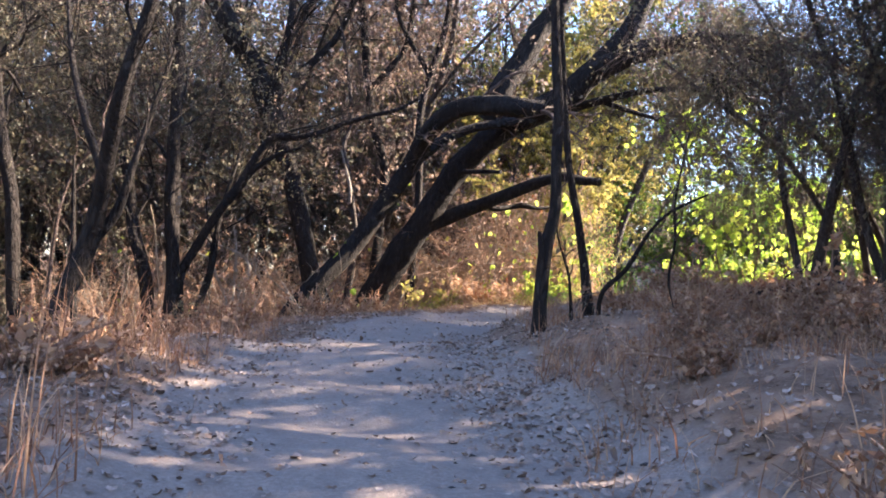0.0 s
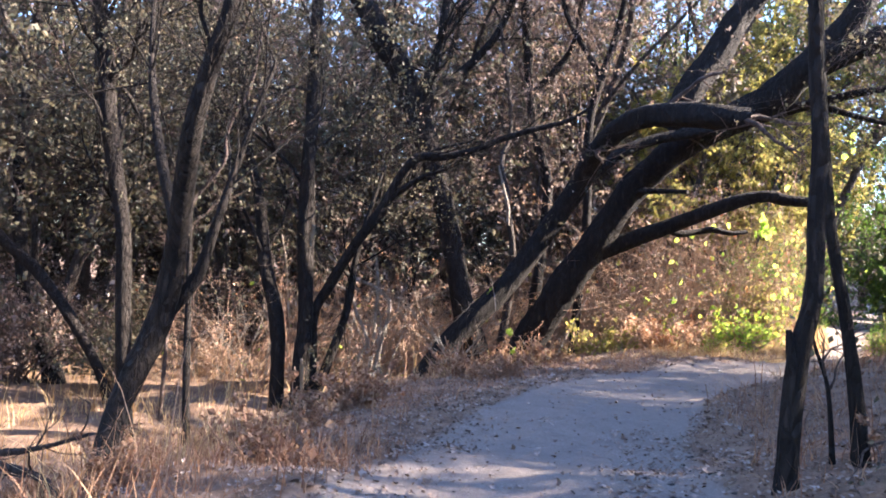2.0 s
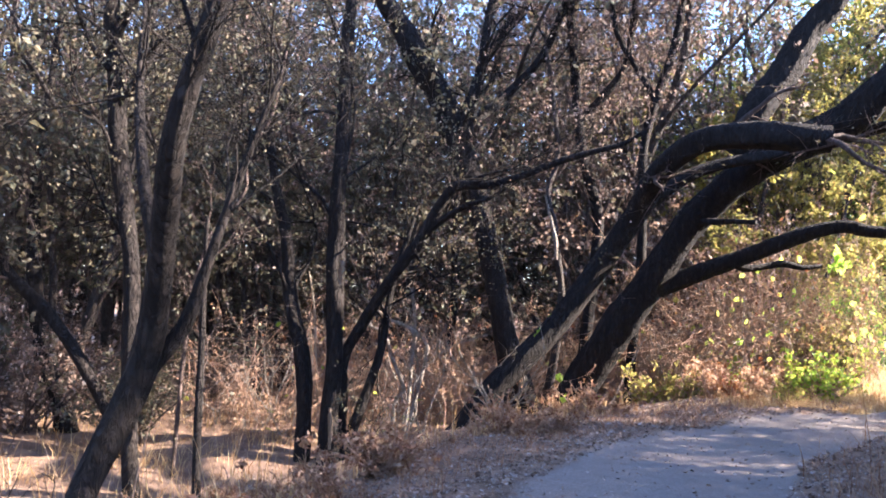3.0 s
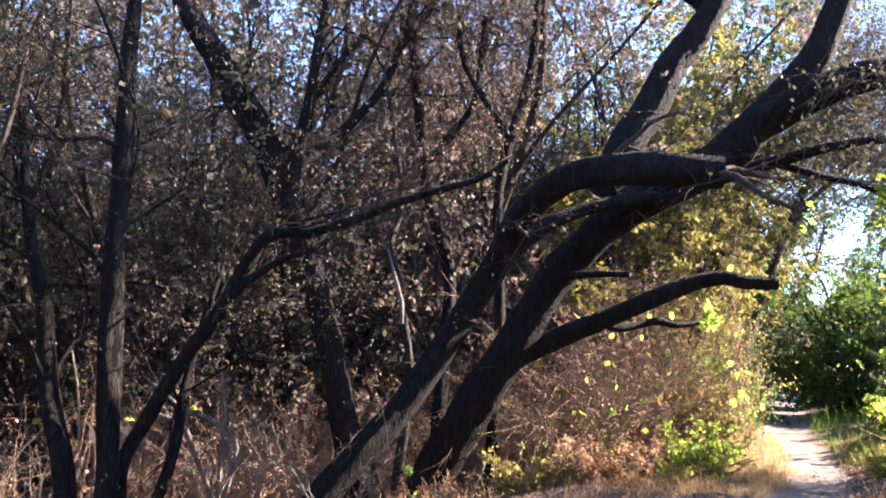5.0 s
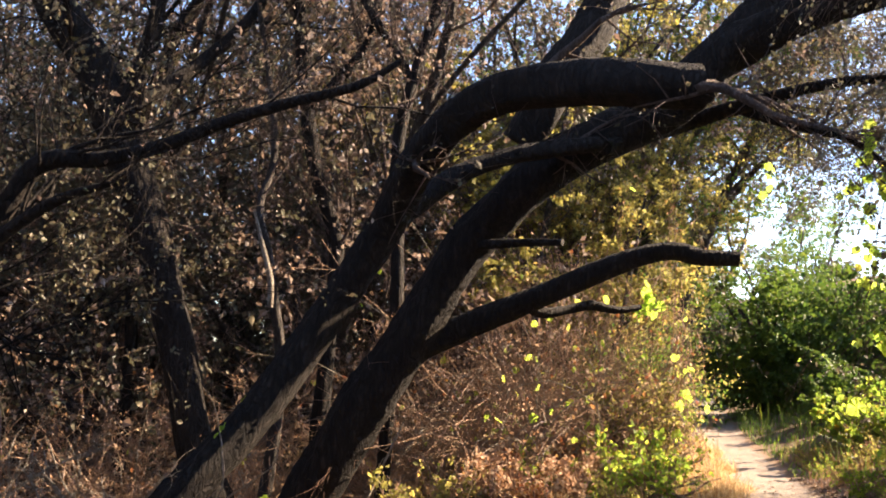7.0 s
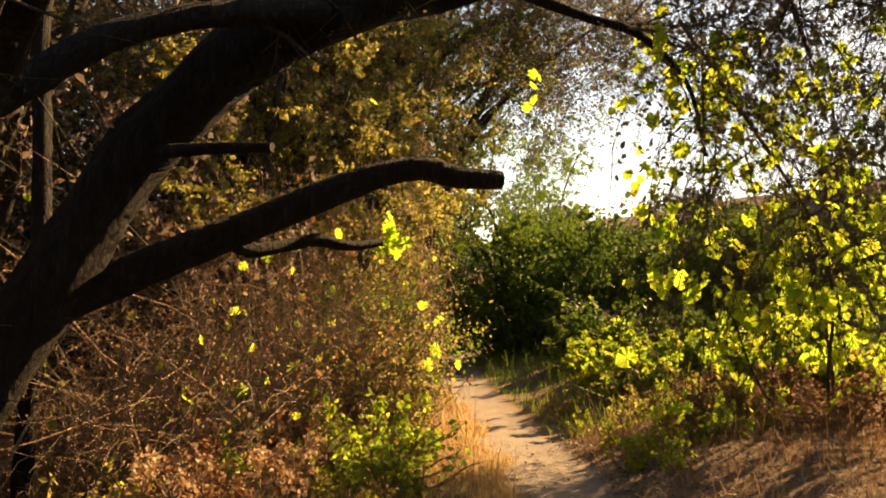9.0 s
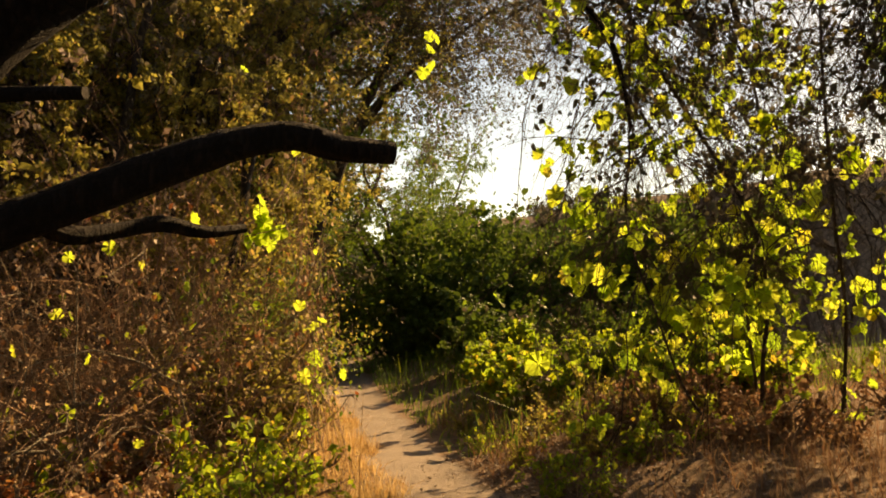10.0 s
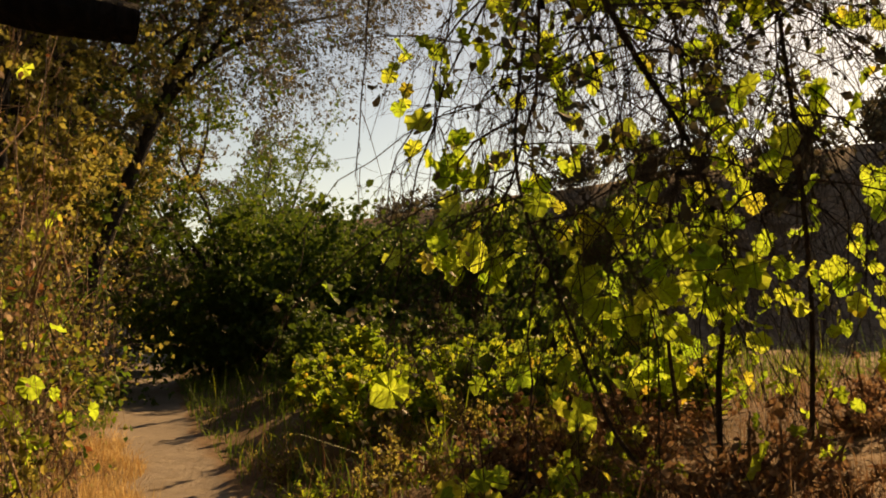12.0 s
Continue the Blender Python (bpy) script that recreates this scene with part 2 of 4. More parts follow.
def fork(r, pts, rad, count, spread=0.8, lo=0.25, hi=1.0, up=0.0):
    """Starts of count side branches along given branches: places, directions, parent radius there, parent length."""
    N, n, _ = pts.shape
    k = r.integers(0, N, count)
    t = r.uniform(lo, hi, count) * (n - 1.001)
    i = t.astype(int)
    w = (t - i)[:, None]
    P = pts[k, i] * (1 - w) + pts[k, i + 1] * w
    D = unit(pts[k, i + 1] - pts[k, i]) + r.normal(0, spread, (count, 3)) + np.array([0, 0, up])
    R = rad[k, i] * (1 - w[:, 0]) + rad[k, i + 1] * w[:, 0]
    return P, D, R, np.linalg.norm(pts[k, -1] - pts[k, 0], axis=1)


KITE = (np.array([[0, 0, 0], [0.34, 0.5, 0.08], [0, 1.0, -0.06], [-0.34, 0.5, 0.08]]), np.array([[0, 1, 2], [0, 2, 3]]))
RIM = [(0.0, 0.0), (0.2, -0.12), (0.42, 0.02), (0.44, 0.2), (0.56, 0.42), (0.4, 0.58), (0.28, 0.82), (0.0, 0.98), (-0.28, 0.82), (-0.4, 0.58), (-0.56, 0.42), (-0.44, 0.2), (-0.42, 0.02), (-0.2, -0.12)]
LOBED = (np.array([(x, y, 0.1 * math.sin(9 * k)) for k, (x, y) in enumerate(RIM)] + [(0, 0.35, 0.1)]), np.array([(14, k, (k + 1) % 14) for k in range(14)]))
CURL = (np.array([[0, 0, 0.12], [0.3, 0.3, 0.0], [0.22, 0.8, 0.1], [0, 1.0, 0.22], [-0.25, 0.7, 0.0], [-0.3, 0.25, 0.16]]), np.array([[0, 1, 5], [1, 2, 4], [1, 4, 5], [2, 3, 4]]))


def leaves(r, P, size, shape=KITE, hang=0.3, flat=0.0, spread=0.3):
    """Leaves at places P: hang pulls their tips down, flat lays them level."""
    N = len(P)
    tip = unit(r.normal(0, 1, (N, 3)) * np.array([1, 1, 1 - 0.8 * flat]) + np.array([0, 0, -hang * 2]))
    nrm = unit(r.normal(0, 1, (N, 3)) + np.array([0, 0, 3 * flat]))
    side = unit(np.cross(tip, nrm))
    nrm = np.cross(side, tip)
    s = (size * np.exp(r.normal(0, spread, N)))[:, None, None]
    V, F = shape
    M = np.stack([side, tip, nrm], axis=1)
    v = P[:, None] + s * np.einsum("vk,nkj->nvj", V, M)
    f = (F[None] + (np.arange(N) * len(V))[:, None, None]).reshape(-1, F.shape[1])
    return v.reshape(-1, 3), f


def along(r, pts, count, lo=0.2, loose=0.02):
    """Places along branches."""
    N, n, _ = pts.shape
    k = r.integers(0, N, count)
    t = r.uniform(lo, 1, count) * (n - 1.001)
    i = t.astype(int)
    w = (t - i)[:, None]
    return pts[k, i] * (1 - w) + pts[k, i + 1] * w + r.normal(0, loose, (count, 3))


def blades(r, P, height, width, lean=0.6, segs=3):
    """Bent grass blades at places P."""
    N = len(P)
    h = height * np.exp(r.normal(0, 0.45, N)) * (0.35 + 1.1 * patchy(P[:, 0] * 1.7, P[:, 1] * 1.7))
    ang = r.uniform(0, 2 * np.pi, N)
    away = np.stack([np.cos(ang), np.sin(ang), np.zeros(N)], axis=1)
    bend = np.abs(r.normal(0, lean, N)) + 0.05
    ang2 = r.uniform(0, 2 * np.pi, N)
    side = np.stack([np.cos(ang2), np.sin(ang2), np.zeros(N)], axis=1) * (width * r.uniform(0.6, 1.5, N))[:, None]
    v = np.zeros((N, 2 * segs + 1, 3))
    for k in range(segs + 1):
        t = k / segs
        c = P + away * (bend * h * t**1.8)[:, None] + np.array([0, 0, 1.0]) * (h * t * (1 - 0.35 * bend * t))[:, None]
        if k == segs:
            v[:, 2 * k] = c
        else:
            v[:, 2 * k], v[:, 2 * k + 1] = c - side * (1 - 0.7 * t), c + side * (1 - 0.7 * t)
    tri = []
    for k in range(segs - 1):
        tri += [[2 * k, 2 * k + 1, 2 * k + 3], [2 * k, 2 * k + 3, 2 * k + 2]]
    tri.append([2 * segs - 2, 2 * segs - 1, 2 * segs])
    f = (np.array(tri)[None] + (np.arange(N) * (2 * segs + 1))[:, None, None]).reshape(-1, 3)
    return v.reshape(-1, 3), f


# ---- ground ----
LANE = np.array([(0.25, -12), (0.2, 0), (0.05, 3), (-0.4, 5), (-0.5, 7), (-0.45, 9), (-0.05, 11), (1.0, 13), (2.2, 15), (3.0, 16.8), (3.75, 20), (4.8, 24.5), (5.5, 27), (7.8, 35), (12, 50), (19, 75)], dtype=float)
RISE = np.array([(-12, -1.6), (-4, -0.85), (0, -0.2), (1, 0.0), (2, 0.28), (3, 0.42), (5, 0.48), (7, 0.53), (10, 0.58), (13, 0.62), (16, 0.68), (20, 0.6), (24, 0.68), (36, 0.75), (80, 1.0)], dtype=float)
HALF = np.array([(-10, 1.1), (3, 1.1), (6, 1.05), (8.5, 0.85), (11, 0.8), (14, 0.6), (16, 0.4), (25, 0.4), (60, 0.55)], dtype=float)


def offset(x, y):
    """Metres to the right of the trail's middle line."""
    return x - np.interp(y, LANE[:, 1], LANE[:, 0])


def step01(t):
    t = np.clip(t, 0, 1)
    return t * t * (3 - 2 * t)


def trodden(x, y):
    d = np.abs(offset(x, y)) * np.where(y > 11, 0.87, 1.0)
    return 1 - step01((d - np.interp(y, HALF[:, 0], HALF[:, 1])) / 0.45 + 0.5)


def ripple(x, y):
    a = np.sin(x * 1.7 + 1.3 * np.sin(y * 1.1)) * np.sin(y * 1.9 + 0.7 * np.sin(x * 1.3))
    b = np.sin(x * 5.3 + 2 * np.sin(y * 3.1)) * np.sin(y * 4.7 + 1.1)
    return a, b


def ground_z(x, y):
    x, y = np.asarray(x, dtype=float), np.asarray(y, dtype=float)
    d, z = offset(x, y), np.interp(y, RISE[:, 0], RISE[:, 1])
    near = step01((7.5 - y) / 2.5)
    bank = 0.08 * near * step01((-d - 0.7) / 1.2) - 0.12 * step01((-d - 0.7) / 1.0) * (1 - near) - 0.9 * step01((-d - 1.7) / (2.3 + 3.4 * step01((y - 11.5) / 3)))
    right = 0.33 * step01((d - 0.6) / 1.6) + 0.25 * step01((d - 2.5) / 5)
    levee = 5.5 * step01((x - 10.5 - (53 - y) * 0.2) / 9.5) * step01((y - 4) / 10)
    a, b = ripple(x, y)
    rough = 1 - 0.8 * trodden(x, y)
    dish = -0.05 * trodden(x, y)
    ridges = 0.03 * np.sin(4.4 * y - 0.5 * d * d + 0.8 * np.sin(2 * d)) * step01((y - 3.2) / 1.2) * (1 - step01((y - 7.0) / 1.5))
    hump = ridges + 0.07 * np.exp(-((y - 6.6) / 0.5) ** 2) * step01((d + 0.3) / 0.5) - 0.05 * np.exp(-((y - 8.2) / 0.8) ** 2)
    return z + bank + right + levee + dish + hump + rough * (0.05 * a + 0.018 * b) + 0.006 * b


def axis_steps(a, b, fine, coarse, lo, hi):
    out, v = [a], a
    while v < b:
        gap = max(lo - v, v - hi, 0)
        v += fine + min(gap * 0.12, coarse)
        out.append(v)
    return np.array(out)


def build_ground():
    xs = axis_steps(-400, 400, 0.11, 40, -5, 7)
    ys = axis_steps(-300, 600, 0.11, 40, 0, 22)
    X, Y = np.meshgrid(xs, ys)
    V = np.stack([X, Y, ground_z(X, Y)], axis=-1).reshape(-1, 3)
    i = np.arange(len(V)).reshape(X.shape)
    F = np.stack([i[:-1, :-1], i[:-1, 1:], i[1:, 1:], i[1:, :-1]], axis=-1).reshape(-1, 4)
    ob = part("ground", [(V, F)], EARTH)
    at = ob.data.attributes.new("trodden", "FLOAT", "POINT")
    at.data.foreach_set("value", trodden(V[:, 0], V[:, 1]).astype(np.float32))
    tagged(ob, "trodden grey dirt trail through brown leaf-strewn earth", "ground", kind="structure")


build_ground()


def on_ground(x, y, sink=0.0):
    return np.stack([x, y, ground_z(x, y) - sink], axis=-1)


# ---- trees ----
def crown(r, lines, start_at, boughs, bough_len, twigs, twig_len, fine, fine_len, lift=0.02, droop=-0.02, thick=0.3, up=0.2):
    """Boughs, twigs and fine twigs that grow from limbs. Lines: arrays of x, y, z, radius."""
    P, D, R = [], [], []
    for k, L in enumerate(lines):
        n = len(L)
        start = start_at[k] if hasattr(start_at, "__len__") else start_at
        i = r.integers(int(n * start), n, boughs)
        i = np.clip(i, 1, n - 1)
        P.append(L[i, :3])
        D.append(unit(L[i, :3] - L[i - 1, :3]) + r.normal(0, 0.65, (boughs, 3)) + np.array([0, 0, up]))
        R.append(L[i, 3] * thick)
    P, D, R = np.concatenate(P), np.concatenate(D), np.concatenate(R)
    a, ar = sprout(r, P, D, bough_len * r.uniform(0.5, 1.3, len(P)), np.clip(R, 0.008, 0.05), 7, 0.22, lift)
    P, D, R, _ = fork(r, a, ar, twigs, 0.7)
    b, br = sprout(r, P, D, twig_len * r.uniform(0.4, 1.3, len(P)), np.clip(R * 0.55, 0.004, 0.02), 4, 0.28, droop)
    P, D, R, _ = fork(r, b, br, fine, 0.8)
    c, cr = sprout(r, P, D, fine_len * r.uniform(0.4, 1.4, len(P)), np.clip(R * 0.55, 0.0022, 0.007), 3, 0.3, droop)
    return [tubes(a, ar, 5), tubes(b, br, 3), tubes(c, cr, 3)], a, b, c


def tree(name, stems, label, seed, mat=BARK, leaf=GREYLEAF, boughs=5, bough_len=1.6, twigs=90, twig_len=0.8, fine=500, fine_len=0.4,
         leaf_count=1500, leaf_size=0.035, start=0.45, droop=-0.02, group="", shape=KITE, category="tree", up=0.2, twig_mat=TWIG, crowned=None, step=0.08, sides=0, girth=0.82, bare_below=None):
    """Stems: lists of (x, y, z, radius); the first is the trunk."""
    r = rng_of(seed)
    base = stems[0][0]
    ob = thing(name, base[:3], label, category, group)
    lines = []
    for k, s in enumerate(stems):
        chunks, L = gnarl(s, seed * 31 + k, sides or (22 if s[0][3] > 0.12 else 11), flare=0.45 if k == 0 else 0.0, step=step, girth=girth)
        part("trunk" if k == 0 else "limb", chunks, mat, ob)
        if crowned is None or k in crowned:
            lines.append(L)
    if lines and boughs:
        chunks, a, b, c = crown(r, lines, start, boughs, bough_len, twigs, twig_len, fine, fine_len, droop=droop, up=up)
        twiggy = part("crown", chunks, twig_mat, ob, "bare thin twigs", kind="stuff")
        if leaf_count:
            spots = along(r, c, leaf_count)
            if bare_below:
                spots = spots[(spots[:, 1] > 15.0) | (spots[:, 2] > bare_below)]
            part("foliage", [leaves(r, spots, leaf_size, shape)], leaf, twiggy, "small sparse leaves", smooth=False, kind="stuff")
    return ob


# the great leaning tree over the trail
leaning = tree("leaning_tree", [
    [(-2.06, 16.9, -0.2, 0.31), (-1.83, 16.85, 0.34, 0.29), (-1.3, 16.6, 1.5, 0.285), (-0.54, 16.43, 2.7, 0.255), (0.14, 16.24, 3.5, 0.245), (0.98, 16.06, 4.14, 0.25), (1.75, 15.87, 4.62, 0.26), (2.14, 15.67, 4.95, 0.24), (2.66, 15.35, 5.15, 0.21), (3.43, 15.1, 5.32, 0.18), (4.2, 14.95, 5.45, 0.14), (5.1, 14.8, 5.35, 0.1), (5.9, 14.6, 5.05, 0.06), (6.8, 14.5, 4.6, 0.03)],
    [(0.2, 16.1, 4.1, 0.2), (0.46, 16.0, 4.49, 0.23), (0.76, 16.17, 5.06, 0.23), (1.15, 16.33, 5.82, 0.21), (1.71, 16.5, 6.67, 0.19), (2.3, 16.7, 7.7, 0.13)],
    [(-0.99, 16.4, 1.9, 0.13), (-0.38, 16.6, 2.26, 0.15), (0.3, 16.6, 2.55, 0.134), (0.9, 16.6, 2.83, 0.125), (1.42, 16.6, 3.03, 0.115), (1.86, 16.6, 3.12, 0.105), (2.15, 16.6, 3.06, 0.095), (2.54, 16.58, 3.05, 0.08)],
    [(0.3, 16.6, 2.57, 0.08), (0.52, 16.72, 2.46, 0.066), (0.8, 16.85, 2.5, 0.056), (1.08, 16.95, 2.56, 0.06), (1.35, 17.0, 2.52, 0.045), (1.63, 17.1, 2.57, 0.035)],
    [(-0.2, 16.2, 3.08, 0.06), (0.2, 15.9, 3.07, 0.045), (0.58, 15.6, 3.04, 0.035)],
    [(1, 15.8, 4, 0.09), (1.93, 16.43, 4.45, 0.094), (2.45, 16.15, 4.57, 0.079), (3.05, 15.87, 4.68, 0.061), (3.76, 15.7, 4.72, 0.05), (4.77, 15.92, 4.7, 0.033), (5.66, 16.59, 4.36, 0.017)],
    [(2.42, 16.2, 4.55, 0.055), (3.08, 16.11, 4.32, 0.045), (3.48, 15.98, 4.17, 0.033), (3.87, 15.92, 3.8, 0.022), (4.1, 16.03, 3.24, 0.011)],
    # two high limbs out of view, added so their crown shades the left thicket
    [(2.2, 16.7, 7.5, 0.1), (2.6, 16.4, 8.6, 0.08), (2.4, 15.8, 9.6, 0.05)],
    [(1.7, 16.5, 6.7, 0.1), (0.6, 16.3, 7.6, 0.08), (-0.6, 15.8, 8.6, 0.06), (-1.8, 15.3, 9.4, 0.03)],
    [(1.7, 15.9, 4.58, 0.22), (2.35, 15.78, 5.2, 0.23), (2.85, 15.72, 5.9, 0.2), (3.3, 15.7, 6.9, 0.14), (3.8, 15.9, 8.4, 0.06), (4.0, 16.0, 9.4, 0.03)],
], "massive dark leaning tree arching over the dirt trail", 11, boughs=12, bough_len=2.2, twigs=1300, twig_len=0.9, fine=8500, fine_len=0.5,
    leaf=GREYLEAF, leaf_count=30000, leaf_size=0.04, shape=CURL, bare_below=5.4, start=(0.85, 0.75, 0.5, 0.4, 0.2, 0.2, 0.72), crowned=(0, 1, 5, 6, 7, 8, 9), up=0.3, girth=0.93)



def hanging_sprays(ob, lines, seed, boughs, bough_len, twigs, twig_len, fine, leaf_count, leaf):
    """Curtains of thin twigs that hang from given limbs of a tree."""
    r = rng_of(seed)
    rails = [smooth_line(L, 0.1) for L in lines]
    chunks, a, b, c = crown(r, rails, 0.15, boughs, bough_len, twigs, twig_len, fine, 0.35, lift=-0.3, droop=-0.4, up=-0.1, thick=0.2)
    part("hanging_spray", chunks, BARK, ob, "dark curtain of thin hanging twigs", kind="stuff")
    part("hanging_foliage", [leaves(r, along(r, c, leaf_count), 0.032, CURL, 0.7)], leaf, ob, "small dull hanging leaves", smooth=False, kind="stuff")


hanging_sprays(leaning, [[(3.4, 15.3, 5.35, 0.2), (4.6, 14.9, 5.3, 0.15), (5.8, 14.6, 5.15, 0.09), (6.8, 14.5, 4.8, 0.04)]],
               41, 46, 2.0, 700, 1.0, 3600, 1200, GREYLEAF)

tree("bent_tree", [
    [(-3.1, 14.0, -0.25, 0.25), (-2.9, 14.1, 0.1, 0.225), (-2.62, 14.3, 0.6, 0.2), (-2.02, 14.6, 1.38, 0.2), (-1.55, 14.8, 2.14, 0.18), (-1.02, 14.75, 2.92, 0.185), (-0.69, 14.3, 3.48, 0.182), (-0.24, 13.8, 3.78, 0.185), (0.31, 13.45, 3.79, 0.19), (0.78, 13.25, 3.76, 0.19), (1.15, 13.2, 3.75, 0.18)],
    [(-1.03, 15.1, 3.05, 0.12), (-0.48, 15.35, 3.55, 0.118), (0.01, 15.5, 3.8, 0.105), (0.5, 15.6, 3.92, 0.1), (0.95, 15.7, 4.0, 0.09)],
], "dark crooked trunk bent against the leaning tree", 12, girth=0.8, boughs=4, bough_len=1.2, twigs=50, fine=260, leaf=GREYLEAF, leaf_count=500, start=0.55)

tree("forked_tree", [
    [(-2.77, 16.98, -0.43, 0.264), (-2.89, 16.93, 0.42, 0.204), (-3.14, 16.88, 1.38, 0.176), (-3.38, 16.81, 2.34, 0.165), (-3.71, 16.75, 3.32, 0.176), (-4.05, 16.72, 4.24, 0.209), (-4.42, 16.69, 5.08, 0.198), (-4.98, 16.63, 5.94, 0.176), (-5.66, 16.58, 7, 0.154), (-6.32, 16.69, 8.54, 0.099)],
    [(-3.93, 16.58, 4.35, 0.11), (-3.89, 16.58, 4.7, 0.103), (-3.78, 16.77, 5.54, 0.081), (-3.71, 16.96, 6.67, 0.066), (-3.64, 17.28, 8.08, 0.033)],
    [(-3.99, 16.69, 4.58, 0.088), (-3.41, 17.28, 5.28, 0.077), (-2.82, 17.62, 6.21, 0.061), (-2.48, 17.97, 7.61, 0.039)],
], "dark forked tree with spreading bare limbs", 13, girth=1.08, boughs=16, bough_len=2.3, twigs=520, fine=2600, leaf=DEAD, leaf_count=4500, leaf_size=0.035, start=0.5, twig_mat=BARK)

tree("arched_tree", [
    [(-4.4, 13.2, -0.6, 0.11), (-4.38, 13.2, 0.19, 0.1), (-4.38, 13.2, 0.85, 0.085), (-4.16, 13.2, 1.3, 0.08), (-3.9, 13.15, 1.76, 0.08), (-3.68, 13.1, 2.08, 0.082), (-3.43, 13.1, 2.43, 0.085), (-3.22, 13.05, 2.82, 0.08), (-3, 13, 3.07, 0.075), (-2.65, 13, 3.09, 0.06), (-2.25, 13, 3.19, 0.05), (-1.89, 13, 3.34, 0.046), (-1.52, 13, 3.47, 0.042), (-1.06, 13, 3.61, 0.034), (-0.81, 13, 3.77, 0.022)],
    [(-3.46, 13.1, 2.4, 0.06), (-3.21, 13.05, 2.62, 0.05), (-2.88, 13, 2.83, 0.04), (-2.55, 12.95, 2.93, 0.02)],
], "slender dark tree arched sideways into its neighbours", 14, girth=0.85, boughs=7, bough_len=1.2, twigs=70, fine=320, leaf=DEAD, leaf_count=200, start=0.45, twig_mat=BARK)

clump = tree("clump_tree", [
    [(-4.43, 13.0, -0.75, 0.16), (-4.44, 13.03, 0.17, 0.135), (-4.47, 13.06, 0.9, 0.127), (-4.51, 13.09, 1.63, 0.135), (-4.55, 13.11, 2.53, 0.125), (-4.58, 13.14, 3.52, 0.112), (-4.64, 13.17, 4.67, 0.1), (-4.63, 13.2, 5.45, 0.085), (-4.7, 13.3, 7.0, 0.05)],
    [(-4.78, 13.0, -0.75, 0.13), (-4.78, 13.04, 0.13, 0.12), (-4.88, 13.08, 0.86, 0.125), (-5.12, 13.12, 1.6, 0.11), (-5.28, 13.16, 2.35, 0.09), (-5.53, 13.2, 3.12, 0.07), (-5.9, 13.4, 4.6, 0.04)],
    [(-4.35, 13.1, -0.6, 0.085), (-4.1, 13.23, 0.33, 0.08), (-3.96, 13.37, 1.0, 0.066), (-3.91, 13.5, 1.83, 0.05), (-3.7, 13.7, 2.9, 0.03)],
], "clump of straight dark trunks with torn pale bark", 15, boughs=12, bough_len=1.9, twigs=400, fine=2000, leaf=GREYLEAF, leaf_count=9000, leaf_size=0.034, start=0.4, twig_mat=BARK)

tree("slanted_tree", [
    [(-3.0, 6.5, -0.4, 0.1), (-3.04, 6.6, 0.0, 0.085), (-3.1, 6.77, 0.33, 0.077), (-3.2, 7.05, 0.66, 0.079), (-3.12, 7.22, 1.05, 0.082), (-3.04, 7.25, 1.33, 0.08), (-2.93, 7.15, 1.68, 0.072), (-2.8, 6.98, 2.07, 0.066), (-2.67, 6.8, 2.39, 0.061), (-2.57, 6.77, 2.74, 0.057), (-2.45, 6.76, 3.13, 0.053), (-2.3, 6.85, 4.0, 0.04), (-2.1, 7.0, 5.1, 0.02)],
    [(-3.04, 7.26, 1.22, 0.045), (-2.88, 7.35, 1.5, 0.04), (-2.8, 7.4, 1.85, 0.033), (-2.72, 7.5, 2.3, 0.025), (-2.6, 7.7, 3.0, 0.012)],
    [(-2.9, 7.1, 1.75, 0.04), (-3.2, 7.3, 2.3, 0.035), (-3.5, 7.6, 2.9, 0.025), (-3.8, 8.0, 3.8, 0.012)],
], "slanting slim tree rooted on the grassy bank", 16, girth=1.0, boughs=11, bough_len=1.5, twigs=320, fine=1700, leaf=GREYLEAF, leaf_size=0.024, leaf_count=3000, start=0.5, twig_mat=BARK)

tree("upright_tree", [
    [(-5.3, 10.5, -0.8, 0.11), (-5.5, 10.56, 0.34, 0.096), (-5.65, 10.62, 1.52, 0.105), (-5.95, 10.68, 2.73, 0.11), (-6.18, 10.74, 4.0, 0.11), (-6.33, 10.8, 4.66, 0.1), (-6.6, 10.9, 6.5, 0.06)],
    [(-6.1, 10.7, 3.4, 0.06), (-5.7, 10.8, 4.2, 0.05), (-5.3, 11.0, 5.2, 0.03)],
], "upright grey-brown tree in the dry gully", 17, boughs=14, bough_len=2.0, twigs=420, fine=2200, leaf=GREYLEAF, leaf_count=9000, leaf_size=0.034, start=0.35, twig_mat=BARK)

tree("sapling", [[(-4.63, 10.5, -0.7, 0.055), (-4.79, 10.65, 0.4, 0.048), (-4.92, 10.8, 0.96, 0.044), (-5.1, 11.0, 2.4, 0.02)]],
     "thin dark sapling in tall dry grass", 18, boughs=6, bough_len=0.8, twigs=40, fine=160, leaf_count=250, start=0.3)
tree("leaning_sapling", [[(-6.6, 12.0, -0.6, 0.08), (-6.75, 12.0, -0.1, 0.07), (-7.24, 12.0, 0.58, 0.09), (-7.91, 12.0, 1.26, 0.095), (-8.57, 12.0, 1.73, 0.09), (-9.6, 12.1, 2.9, 0.05)]],
     "leaning dead trunk over the gully", 19, boughs=5, bough_len=0.9, twigs=40, fine=200, leaf_count=200, start=0.4)
